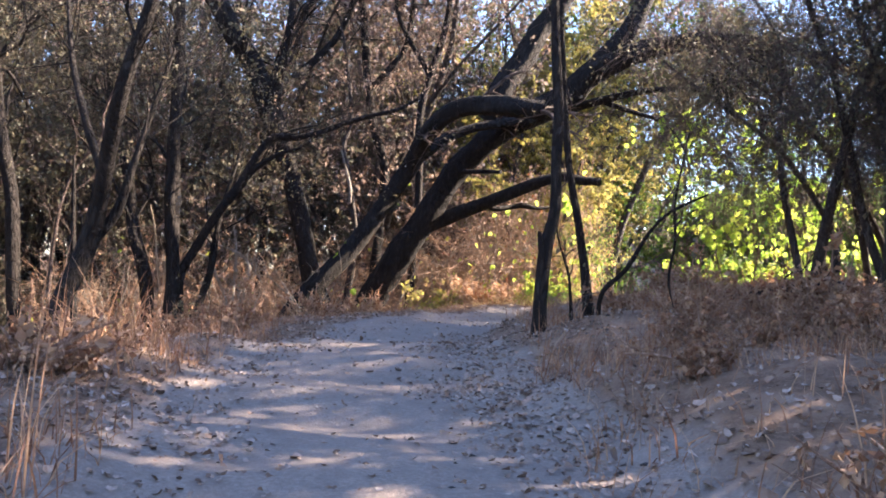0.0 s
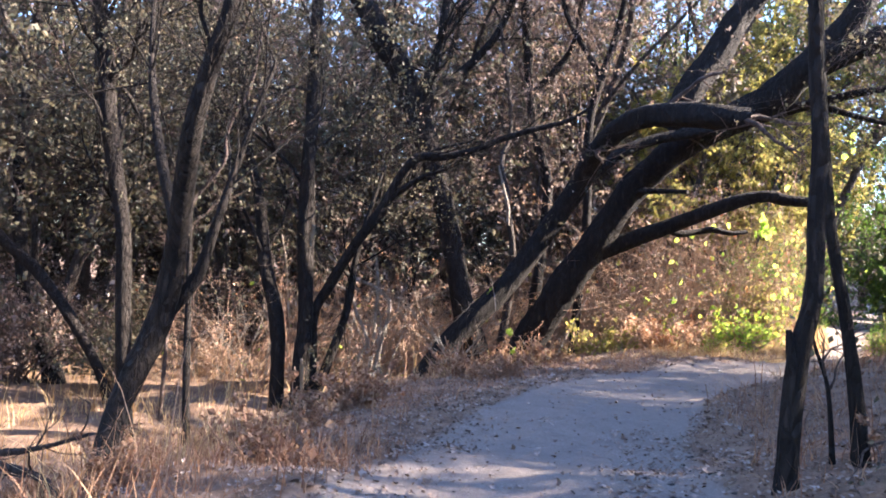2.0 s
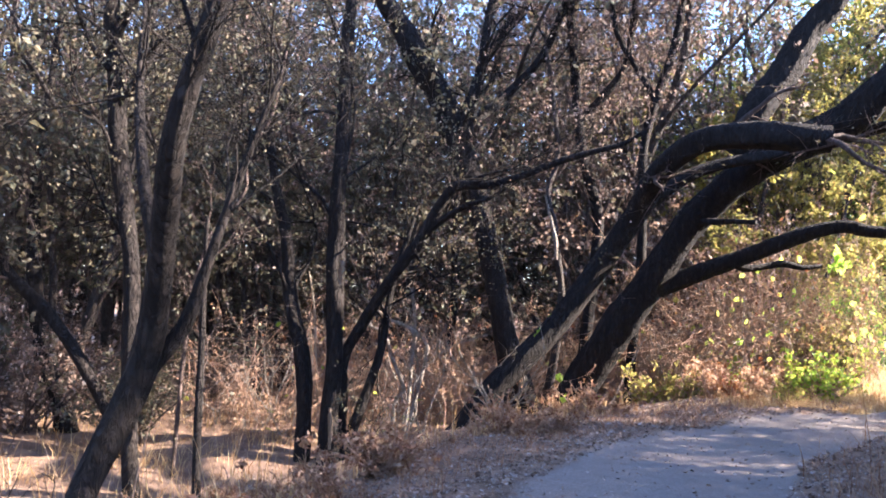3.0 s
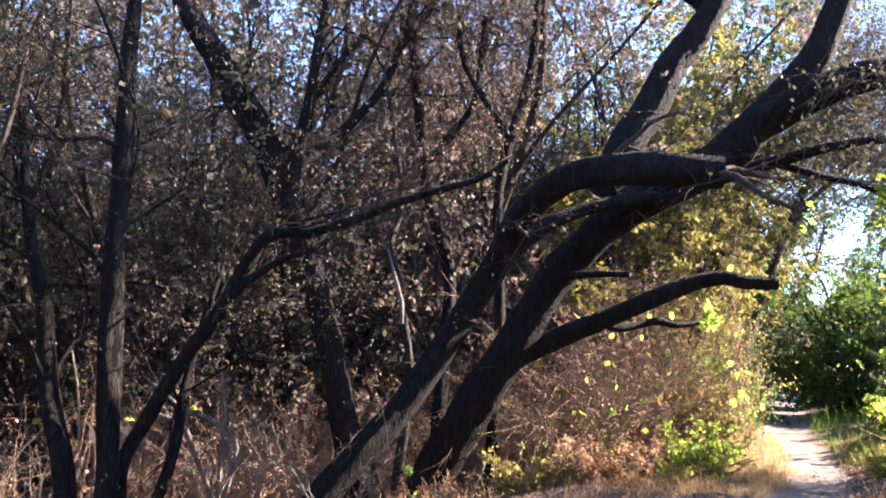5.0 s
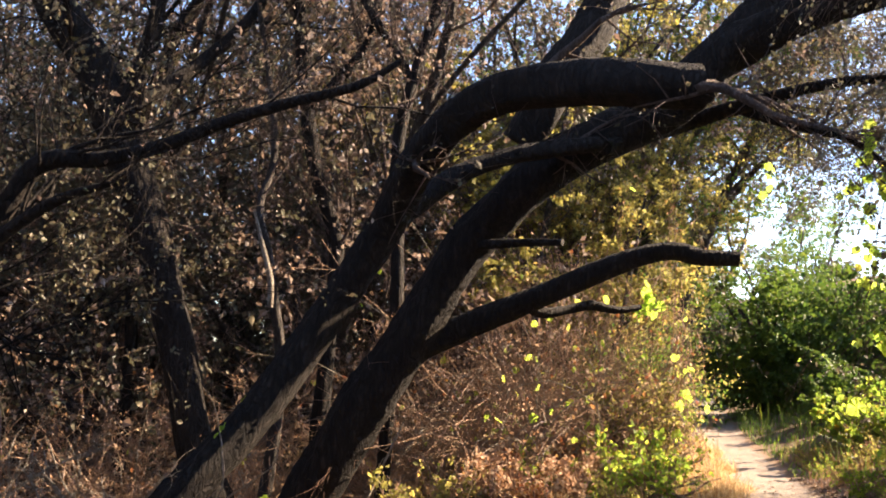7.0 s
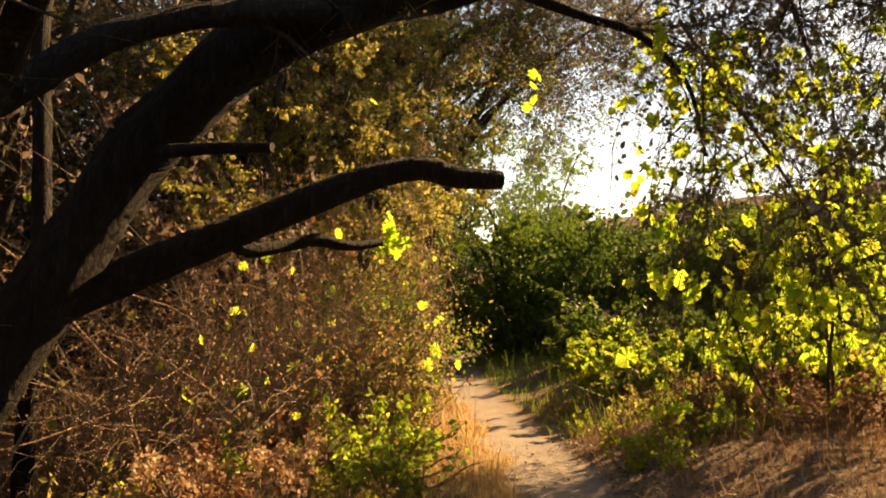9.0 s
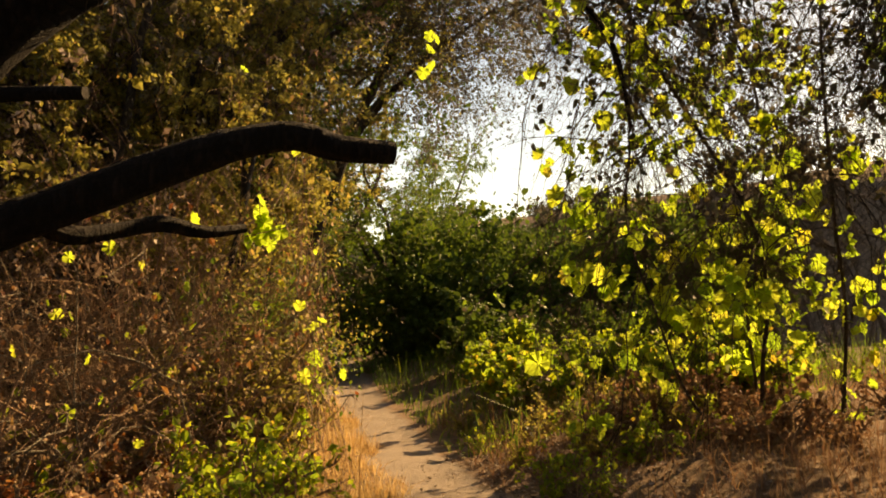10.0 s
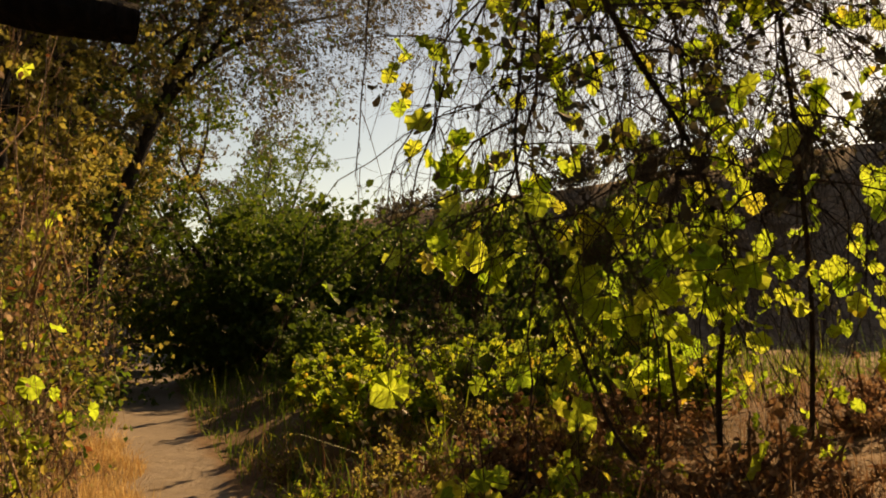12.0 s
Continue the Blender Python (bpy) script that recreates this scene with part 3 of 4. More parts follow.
tree("leaning_sapling", [[(-8.2, 13.0, -0.6, 0.17), (-8.33, 13.0, -0.1, 0.15), (-8.69, 13.0, 0.56, 0.15), (-8.96, 13.0, 1.36, 0.13), (-9.3, 13.2, 3.0, 0.09), (-9.4, 13.5, 5.5, 0.05)]],
     "thick dark trunk leaning in the gully", 20, boughs=8, bough_len=1.5, twigs=120, fine=700, leaf_count=1500, start=0.4)

# slim trees at the trail's right edge
tree("slim_tree", [
    [(0.73, 6.76, 0.55, 0.066), (0.73, 6.76, 0.75, 0.056), (0.73, 6.78, 1.02, 0.057), (0.75, 6.8, 1.35, 0.062), (0.81, 6.82, 1.65, 0.055), (0.81, 6.84, 2.02, 0.052), (0.82, 6.86, 2.39, 0.05), (0.78, 6.88, 2.81, 0.047), (0.75, 6.9, 3.27, 0.043), (0.7, 7.0, 4.4, 0.03), (0.8, 7.2, 5.6, 0.015)],
    [(0.74, 6.76, 1.25, 0.04), (0.715, 6.76, 1.36, 0.03), (0.7, 6.76, 1.47, 0.018)],
], "slim dark tree with a broken stub beside the trail", 21, boughs=6, bough_len=0.9, twigs=50, fine=260, leaf_count=400, start=0.65, crowned=(0,))
tree("slim_tree", [[(1.17, 7.2, 0.7, 0.055), (1.16, 7.2, 0.85, 0.048), (1.12, 7.2, 1.17, 0.044), (1.05, 7.2, 1.56, 0.04), (0.96, 7.2, 1.99, 0.038), (0.91, 7.2, 2.38, 0.04), (0.86, 7.2, 2.86, 0.037), (0.82, 7.2, 3.38, 0.033), (0.9, 7.4, 4.6, 0.02)]],
     "slim bare tree leaning toward the trail", 22, boughs=6, bough_len=0.8, twigs=50, fine=240, leaf_count=350, start=0.6)
tree("sapling", [[(1.15, 6.6, 0.65, 0.018), (1.15, 6.56, 0.85, 0.017), (1.16, 6.48, 1.03, 0.02), (1.31, 6.36, 1.21, 0.021), (1.43, 6.24, 1.46, 0.015), (1.55, 6.12, 1.61, 0.012), (1.77, 6.0, 1.73, 0.008)]],
     "bent bare sapling in dry grass", 23, boughs=5, bough_len=0.4, twigs=14, twig_len=0.25, fine=20, fine_len=0.15, leaf_count=20, start=0.3)
tree("sapling", [[(1.77, 6.5, 0.65, 0.013), (1.63, 6.43, 1.09, 0.011), (1.65, 6.37, 1.43, 0.011), (1.62, 6.3, 1.69, 0.009), (1.7, 6.3, 2.2, 0.005)]],
     "thin bare sapling in dry grass", 24, boughs=5, bough_len=0.5, twigs=20, twig_len=0.3, fine=40, fine_len=0.15, leaf_count=40, start=0.3)
tree("sapling", [[(1.03, 7.2, 0.75, 0.015), (1.0, 7.2, 1.05, 0.013), (0.97, 7.2, 1.21, 0.012), (0.88, 7.2, 1.47, 0.01), (0.84, 7.2, 1.9, 0.006)]],
     "thin bare sapling beside a slim tree", 25, boughs=5, bough_len=0.4, twigs=20, twig_len=0.3, fine=40, fine_len=0.15, leaf_count=40, start=0.3)


# ---- woods behind ----
def wood_tree(seed, height, leaf, leaf_count, leaf_size, low=0.3, droop=-0.02, name="thicket_tree", label="", forks=3, twigs=200, fine=700, girth=0.1, lean=0.14):
    r = rng_of(seed)
    stems = []
    for k in range(forks):
        a = r.uniform(0, 6.28)
        p, d = np.array([0.15 * math.cos(a) * k, 0.15 * math.sin(a) * k, -0.3]), np.array([r.normal(0, lean), r.normal(0, lean), 1.0])
        s = []
        m = 7
        for i in range(m):
            s.append((*p, girth * (1 if k == 0 else 0.7) * (1 - 0.85 * i / m)))
            d = unit(d + np.append(r.normal(0, 0.16, 2), 0.0))
            p = p + d * height * (1 if k == 0 else r.uniform(0.6, 0.95)) / (m - 1)
        stems.append(s)
    return tree(name, stems, label, seed, mat=BARK_GREY, leaf=leaf, boughs=10, bough_len=height * 0.24, twigs=twigs, twig_len=height * 0.13, fine=fine,
                fine_len=height * 0.07, leaf_count=leaf_count, leaf_size=leaf_size, start=low, droop=droop, group="trees of the wood", step=0.3, sides=7)


def scatter(makers, spots, r, lo=0.85, hi=1.2):
    """Copies of the made things at the spots; the first uses are the originals."""
    used = set()
    for x, y in spots:
        ob = makers[r.integers(0, len(makers))]
        s = r.uniform(lo, hi)
        m = Matrix.Translation((x, y, float(ground_z(x, y)))) @ Matrix.Rotation(r.uniform(0, 6.28), 4, "Z") @ Matrix.Scale(s, 4)
        if ob.name in used:
            c = copy_thing(ob, m)
            c.matrix_basis = m
        else:
            ob.matrix_basis = m
            used.add(ob.name)


def spots_in(r, count, x0, x1, y0, y1, keep, gap):
    out = []
    for _ in range(count * 40):
        x, y = r.uniform(x0, x1), r.uniform(y0, y1)
        if keep(x, y) and all((x - a) ** 2 + (y - b) ** 2 > gap * gap for a, b in out):
            out.append((x, y))
            if len(out) == count:
                break
    return out


R1 = rng_of(101)
grey_trees = [wood_tree(201 + k, 10.5, GREYLEAF, 11000, 0.066, low=0.06, label="tangled grey-brown thicket tree with sparse leaves") for k in range(3)]
grey_trees += [wood_tree(211 + k, 11.0, DEAD, 9500, 0.062, low=0.08, label="tangled bare tree with withered brown leaves") for k in range(2)]
left_spots = spots_in(R1, 95, -26, 1.5, 5, 42, lambda x, y: (x < -6.5 - max(0, 12 - y) * 0.3 or y > 18.5) and x < -0.5 + (y - 18) * 0.12 and offset(x, y) < -5.0, 1.45)
scatter(grey_trees, left_spots, R1)
far_left = [copy_thing(grey_trees[k], Matrix.Translation((0, 40, 0))) for k in range(5)]
scatter(far_left, spots_in(R1, 18, -13, -1.5, 20, 32, lambda x, y: offset(x, y) < -6, 1.6), R1, 1.15, 1.4)

olive_trees = [wood_tree(221 + k, 7.5, OLIVE, 30000, 0.058, low=0.3, label="dense tree with yellowing olive-green leaves") for k in range(2)]
scatter(olive_trees, [(1.2, 21.8), (2.6, 24.4), (2.2, 25.6), (2.2, 26.5), (3.6, 28.2), (4.2, 31.5), (1.5, 23.4)], R1, 0.9, 1.1)

green_trees = [wood_tree(231 + k, 7.0, GREEN, 11000, 0.075, low=0.08, label="leafy green tree beyond the trail") for k in range(2)]
scatter(green_trees, [(6.0, 39.5), (8.0, 30.8), (5.0, 37.5), (12.5, 40.0), (15.0, 46.0), (11.0, 50.0), (17.5, 50.0), (8.0, 48.0)], R1, 0.8, 1.15)

tall_trees = [wood_tree(261, 11.0, SHADEGREEN, 16000, 0.08, low=0.12, droop=-0.12, label="tall grey-green tree over the far trail", twigs=320, fine=1400, girth=0.14)]
tall_trees.append(wood_tree(262, 10.0, GREYLEAF, 16000, 0.075, low=0.15, droop=-0.2, label="tall grey-leaved tree with drooping sprays", twigs=320, fine=1600, girth=0.13))
scatter(tall_trees, [(4.5, 30.0), (3.2, 26.4), (6.4, 38.0), (3.4, 30.8), (5.4, 34.5)], R1, 0.9, 1.1)

R5 = rng_of(151)
crest = [copy_thing(grey_trees[k], Matrix.Translation((0, 40, 0))) for k in (0, 2, 3)]
scatter(crest, [(-0.6, 24.2), (0.2, 26.8), (0.8, 29.8), (-0.8, 30.2)] + spots_in(R5, 9, -16, -7, 18, 28, lambda x, y: True, 1.8), R5, 1.05, 1.3)
scatter([copy_thing(grey_trees[k], Matrix.Translation((4, 28, 0))) for k in (0, 1, 2)], [(3.6, 28.0), (1.8, 29.4), (4.6, 32.8), (2.6, 32.0), (0.6, 27.4)], R5, 1.25, 1.45)
scatter([copy_thing(grey_trees[k], Matrix.Translation((0, 24, 0))) for k in (0, 4)], [(-1.4, 21.6), (-0.2, 23.6), (-2.6, 22.6)], R5, 0.95, 1.1)
tree("overhanging_tree", [
    [(4.3, 27.0, 0.3, 0.16), (4.6, 27.0, 2.4, 0.14), (5.2, 27.0, 4.4, 0.13), (6.2, 26.8, 6.8, 0.11), (7.2, 26.6, 8.4, 0.08), (8.6, 26.4, 9.6, 0.04)],
    [(5.1, 27.0, 4.3, 0.08), (6.2, 27.4, 6.2, 0.07), (7.8, 27.8, 7.4, 0.05), (9.6, 28.2, 8.2, 0.03)],
    [(6.2, 26.8, 6.8, 0.07), (6.6, 26.0, 8.6, 0.06), (6.4, 25.2, 10.2, 0.03)],
    [(5.6, 26.9, 5.4, 0.06), (6.4, 25.6, 6.6, 0.05), (7.4, 24.2, 7.4, 0.03)],
], "tall tree leaning out with a high twiggy grey-green crown", 265, mat=BARK_GREY, boughs=18, bough_len=2.3, twigs=1100, twig_len=1.0, fine=8000, fine_len=0.55,
    leaf=GREYLEAF, leaf_count=44000, leaf_size=0.05, start=0.5, droop=-0.12, step=0.2, sides=8)
tree("overhanging_tree", [
    [(3.0, 25.8, 0.3, 0.13), (3.2, 25.8, 3.0, 0.11), (3.5, 25.7, 5.6, 0.1), (4.3, 25.4, 7.6, 0.08), (5.6, 25.0, 9.2, 0.04)],
    [(3.5, 25.7, 5.5, 0.07), (4.8, 25.2, 7.0, 0.05), (6.3, 24.8, 7.9, 0.03)],
], "slim tree with a high olive crown over the bend", 266, mat=BARK_GREY, boughs=14, bough_len=1.8, twigs=420, twig_len=0.9, fine=2800, fine_len=0.5,
    leaf=OLIVE, leaf_count=14000, leaf_size=0.045, start=0.55, droop=-0.1, step=0.2, sides=8)

# drooping dark trees on the right, mostly unseen, added between sun and trail for shade
shade_trees = [wood_tree(241 + k, 8.5, GREYLEAF, 13000, 0.085, low=0.12, droop=-0.2, label="drooping tree with hanging twigs, added to shade the trail", twigs=380, fine=1500, girth=0.13) for k in range(2)]
scatter(shade_trees, [(7.0, 9.6), (11.0, 10.9), (6.2, 5.5), (9.5, 6.0), (14.0, 13.0), (7.6, 10.6), (8.3, 12.0), (5.0, 3.6), (7.5, 6.7), (5.5, 1.0), (9.0, 1.5)], R1, 0.85, 1.15)
weeping = [wood_tree(251, 6.5, GREYLEAF, 8000, 0.042, low=0.3, droop=-0.55, name="weeping_tree", label="dark weeping tree with long hanging twigs", twigs=900, fine=4200, girth=0.11)]
scatter(weeping, [(6.9, 12.0), (6.3, 9.8), (6.2, 13.1), (5.6, 11.6), (5.2, 12.9)], R1, 0.95, 1.1)
# thicket copies added out of view, left of and behind the start
scatter([copy_thing(grey_trees[0], Matrix.Translation((-7, 3, -0.6))), copy_thing(grey_trees[1], Matrix.Translation((-9, 0, -0.8)))],
        [(-6.5, 2.5), (-8.5, -1.0)], R1)
behind = [copy_thing(grey_trees[k % 5], Matrix.Translation((0, 0, 0))) for k in range(8)]
for ob, (x, y) in zip(behind, [(-3, -7), (3.5, -6), (-6, -5), (7, -4), (0, -11), (-9, -9), (9, -9), (4, -12)]):
    ob.matrix_basis = Matrix.Translation((x, y, float(ground_z(x, y))))


# ---- bushes ----
def bush(name, at, size, seed, leaf, count, leaf_size, label, stems=26, shape=KITE, category="bush", stem_mat=TWIG, lift=0.05, hang=0.3, group="", twigs=(7, 16)):
    """A bush of stems from one root stool with leaves along them. Size: half widths and height."""
    r = rng_of(seed)
    ob = thing(name, at, label, category, group)
    w, d, h = size
    root = np.array(at) + r.normal(0, 0.12, (stems, 3)) * np.array([w, d, 0])
    ang = r.uniform(0, 6.28, stems)
    out = r.uniform(0.0, 1.0, stems) ** 0.6
    D = np.stack([np.cos(ang) * w * out, np.sin(ang) * d * out, np.full(stems, h * 0.75)], axis=1)
    a, ar = sprout(r, root, D, np.linalg.norm(D, axis=1) * r.uniform(0.7, 1.25, stems), 0.014, 7, 0.18, -0.03 + lift)
    P, D2, R, _ = fork(r, a, ar, stems * twigs[0], 0.7, 0.15)
    b, br = sprout(r, P, D2, 0.4 * h * r.uniform(0.3, 1.0, len(P)), 0.006, 5, 0.25, 0.0)
    P, D3, R, _ = fork(r, b, br, stems * twigs[1], 0.8, 0.1)
    c, cr = sprout(r, P, D3, 0.16 * h * r.uniform(0.4, 1.2, len(P)), 0.003, 4, 0.25, 0.0)
    part("stem_clump", [tubes(a, ar, 5), tubes(b, br, 3), tubes(c, cr, 3)], stem_mat, ob, kind="stuff")
    if count:
        P = np.concatenate([along(r, c, int(count * 0.7), loose=0.04 * h), along(r, b, count - int(count * 0.7), loose=0.04 * h)])
        part("foliage", [leaves(r, P, leaf_size, shape, hang)], leaf, ob, smooth=False, kind="stuff")
    return ob


def ground_at(x, y):
    return (x, y, float(ground_z(x, y)) - 0.02)


R2 = rng_of(301)
# green mounds right of the trail
mounds = [bush("green_bush", (0, 0, 0), (1.2, 1.0, 0.75), 401 + k, YOUNG, 4200, 0.075, "low green leafy bush beside the trail", stems=34, shape=LOBED, hang=0.1, group="green bushes") for k in range(2)]
scatter(mounds, [(5.7, 20.2), (6.5, 19.4), (6.3, 21.6), (7.3, 20.6), (7.2, 22.6), (8.3, 21.6), (7.0, 18.6)], R2, 0.75, 1.05)
# back bushes and tall ones take the leaf colour darkened for shade
shaded_mounds = [bush("green_bush", (0, 0, 0), (1.4, 1.3, 1.1), 406 + k, SHADEGREEN, 5200, 0.085, "green leafy bush, its leaf colour darkened for shade", stems=34, shape=LOBED, hang=0.1, group="green bushes") for k in range(2)]
scatter(shaded_mounds, [(7.4, 24.6), (8.6, 24.2), (8.4, 26.6), (9.8, 25.6), (9.6, 28.0), (10.8, 23.6), (11.0, 27.0), (9.4, 22.6), (8.6, 29.4)], R2, 0.75, 1.1)
tall = [bush("green_bush", (0, 0, 0), (2.1, 2.1, 3.3), 411 + k, SHADEGREEN, 11000, 0.1, "tall dense green bush behind the trail bend", stems=40, shape=LOBED, hang=0.15, group="green bushes") for k in range(2)]
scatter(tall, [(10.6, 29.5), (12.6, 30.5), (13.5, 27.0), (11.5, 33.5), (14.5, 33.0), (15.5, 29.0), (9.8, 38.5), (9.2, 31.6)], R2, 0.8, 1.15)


# ---- brambles left of the bend ----
def bramble(name, at, size, seed, label, canes=80, dead=950, yellow=30, red=120):
    """Arching dry canes with withered, red and yellow leaves."""
    r = rng_of(seed)
    ob = thing(name, at, label, "bramble", "dry brambles")
    w, d, h = size
    root = np.array(at) + np.stack([r.uniform(-w, w, canes), r.uniform(-d, d, canes), np.zeros(canes)], axis=1)
    root[:, 2] = ground_z(root[:, 0], root[:, 1]) - 0.03
    D = r.normal(0, 0.35, (canes, 3)) + np.array([0, 0, 1.0])
    a, ar = sprout(r, root, D, h * r.uniform(0.7, 1.9, canes), r.uniform(0.005, 0.013, canes), 9, 0.2, -0.17)
    P, D2, R, _ = fork(r, a, ar, canes * 7, 0.7, 0.1)
    b, br = sprout(r, P, D2, h * 0.3 * r.uniform(0.3, 1.3, len(P)), 0.0035, 5, 0.3, -0.1)
    P, D3, R, _ = fork(r, b, br, canes * 18, 0.9, 0.1)
    c, cr = sprout(r, P, D3, h * 0.13 * r.uniform(0.3, 1.3, len(P)), 0.002, 4, 0.3, -0.05)
    for q in (a, b, c):
        q[..., 0] -= 0.85 * np.maximum(offset(q[..., 0], q[..., 1]) + 1.0, 0)
    k = int(canes * 0.72)
    part("cane_tangle", [tubes(a[:k], ar[:k], 5), tubes(b, br, 3), tubes(c, cr, 3)], CANE, ob, kind="stuff")
    for q in range(k, canes):
        part("cane", [tubes(a[q:q + 1], ar[q:q + 1], 5)], PALE, ob, "pale dead cane")
    part("withered_foliage", [leaves(r, along(r, c, dead), 0.028, CURL, 0.6)], WITHERED, ob, smooth=False, kind="stuff")
    if red:
        part("red_foliage", [leaves(r, along(r, b, red), 0.05, KITE, 0.5)], RED, ob, "russet red leaves", smooth=False, kind="stuff")
    if yellow:
        part("yellow_foliage", [leaves(r, along(r, b, yellow), 0.085, LOBED, 0.7)], GRAPE, ob, "bright yellow-green lobed leaves", smooth=False, kind="stuff")
    return ob


for k, (x, y, h) in enumerate([(0.0, 17.9, 1.5), (1.2, 18.3, 1.6), (-0.6, 18.8, 1.8), (0.6, 19.4, 2.6), (1.6, 19.6, 2.5), (1.0, 20.6, 3.0), (1.9, 20.9, 2.8), (-0.4, 20.4, 2.5), (-1.6, 19.4, 1.8), (-2.8, 18.4, 1.6), (-4.0, 17.2, 1.5), (-5.2, 16.0, 1.5), (2.0, 22.2, 2.6), (-3.6, 17.9, 1.4), (-6.4, 17.8, 1.8), (-6.3, 14.6, 1.4), (-3.0, 20.4, 2.0), (-5.0, 19.4, 2.0)]):
    bramble("bramble", ground_at(x, y), (0.75, 0.6, h), 501 + k, "tangle of dry brown bramble canes with withered leaves", red=420 if x > 1.4 else 120 if x > -1 else 30, yellow=26 if x > -1 else 6)

# leafy bush at the trail's inner edge
for k, (x, y) in enumerate([(2.25, 19.9), (2.6, 21.2), (2.9, 22.5), (2.0, 18.8)]):
    bush("leafy_bush", ground_at(x, y), (0.55, 0.55, (2.1, 2.4, 2.4, 1.4)[k]), 551 + k, OLIVE if k % 2 else GREEN, 4200, 0.045, "upright small-leaved green bush at the trail edge", stems=24, group="trail-edge bushes")


# ---- grape vines hanging on the right ----
def vine_curtain(name, at, seed, stems, label, leaf_count, strands=60):
    r = rng_of(seed)
    ob = thing(name, at, label, "vine")
    lines = []
    for k, s in enumerate(stems):
        chunks, L = gnarl(s, seed * 7 + k, 7, lumps=0.1, step=0.06)
        part("stem", chunks, TWIG, ob)
        lines.append(L)
    P, D = [], []
    for L in lines:
        i = r.integers(len(L) // 3, len(L), strands)
        P.append(L[i, :3])
        D.append(r.normal(0, 0.8, (strands, 3)) * np.array([1, 1, 0.5]) + np.array([0, 0, 0.1]))
    P, D = np.concatenate(P), np.concatenate(D)
    a, ar = sprout(r, P, D, r.uniform(0.6, 2.6, len(P)), r.uniform(0.003, 0.008, len(P)), 11, 0.2, -0.26, 0.4)
    P, D2, R, _ = fork(r, a, ar, len(a) * 8, 0.6, 0.1)
    b, br = sprout(r, P, D2, r.uniform(0.15, 0.8, len(P)), 0.003, 6, 0.25, -0.22)
    P, D3, R, _ = fork(r, b, br, len(a) * 16, 0.8, 0.1)
    c, cr = sprout(r, P, D3, r.uniform(0.08, 0.35, len(P)), 0.002, 3, 0.3, -0.25)
    for q in (a, b, c):
        q[..., 2] = np.maximum(q[..., 2], ground_z(q[..., 0], q[..., 1]) + 0.05)
    part("tendril_tangle", [tubes(a, ar, 4), tubes(b, br, 3), tubes(c, cr, 3)], TWIG, ob, "hanging brown tendrils", kind="stuff")
    knots = along(r, b, leaf_count // 4, loose=0.02)
    spots = np.repeat(knots, r.integers(1, 8, len(knots)), axis=0)
    spots = spots + r.normal(0, 0.075, spots.shape)
    spots = spots[spots[:, 1] > 14.9]
    part("foliage", [leaves(r, spots, 0.097, LOBED, 0.8, spread=0.33)], GRAPE, ob, "backlit yellow-green lobed leaves", smooth=False, kind="stuff")
    return ob


vine_curtain("grape_vine", (5.35, 16.2, 0.95), 601, [
    [(5.35, 16.2, 0.9, 0.022), (5.42, 16.25, 1.5, 0.02), (5.45, 16.2, 2.1, 0.018), (5.3, 16.2, 2.7, 0.016), (5.0, 16.4, 3.4, 0.02), (4.5, 16.3, 3.9, 0.022), (3.8, 15.9, 4.3, 0.022)],
    [(5.3, 16.3, 0.9, 0.014), (4.95, 16.5, 1.25, 0.013), (4.8, 16.7, 1.9, 0.012), (4.9, 17.2, 2.8, 0.012), (5.2, 17.4, 3.9, 0.012), (5.0, 17.0, 4.9, 0.01)],
    [(6.3, 16.3, 1.0, 0.02), (6.4, 16.3, 1.9, 0.018), (6.2, 16.2, 2.9, 0.018), (6.4, 16.4, 4.2, 0.016), (6.0, 16.0, 5.2, 0.014)],
], "wild grape vine curtain with backlit yellow-green leaves", 800, strands=66)
vine_curtain("grape_vine", (7.0, 15.4, 1.0), 602, [
    [(7.0, 15.4, 0.95, 0.03), (7.1, 15.4, 2.0, 0.026), (6.9, 15.5, 3.2, 0.024), (7.2, 15.4, 4.6, 0.02), (6.7, 15.2, 5.8, 0.016)],
    [(6.6, 17.5, 1.0, 0.02), (6.5, 17.5, 2.2, 0.018), (6.7, 17.4, 3.5, 0.016), (6.2, 17.2, 5.0, 0.014)],
], "wild grape vine curtain thick with hanging twigs", 420, strands=110)


# ---- dry grass and litter ----
def region(r, count, x0, x1, y0, y1, weight):
    x, y = r.uniform(x0, x1, count), r.uniform(y0, y1, count)
    k = r.uniform(0, 1, count) < weight(x, y)
    return x[k], y[k]


def patchy(x, y):
    a, b = ripple(x * 0.9 + 3, y * 0.9)
    return np.clip(0.5 + 0.4 * a + 0.3 * b, 0, 1)


def stuff(name, chunks, mat, label, category):
    ob = part(name, chunks, mat, None, smooth=False)
    return tagged(ob, label, category, kind="stuff")


R3 = rng_of(701)
x, y = region(R3, 60000, -9, 1, 5.5, 21, lambda x, y: np.where(offset(x, y) < -2.3 - 0.25 * np.sin(y * 2), 0.7 * patchy(x, y) * np.where(y > 11.8, 0.35, 1.0), 0))
stuff("dry_grass", [blades(R3, on_ground(x, y, 0.02), 0.24, 0.004)], STRAW, "tall golden dry grass down the bank", "grass")
x, y = region(R3, 95000, 0.2, 4.2, 15.0, 23.5, lambda x, y: np.where(offset(x, y) < -0.28 - 0.12 * np.sin(y * 3.1), np.exp(np.minimum(offset(x, y) + 0.35, 0) * 0.6), 0))
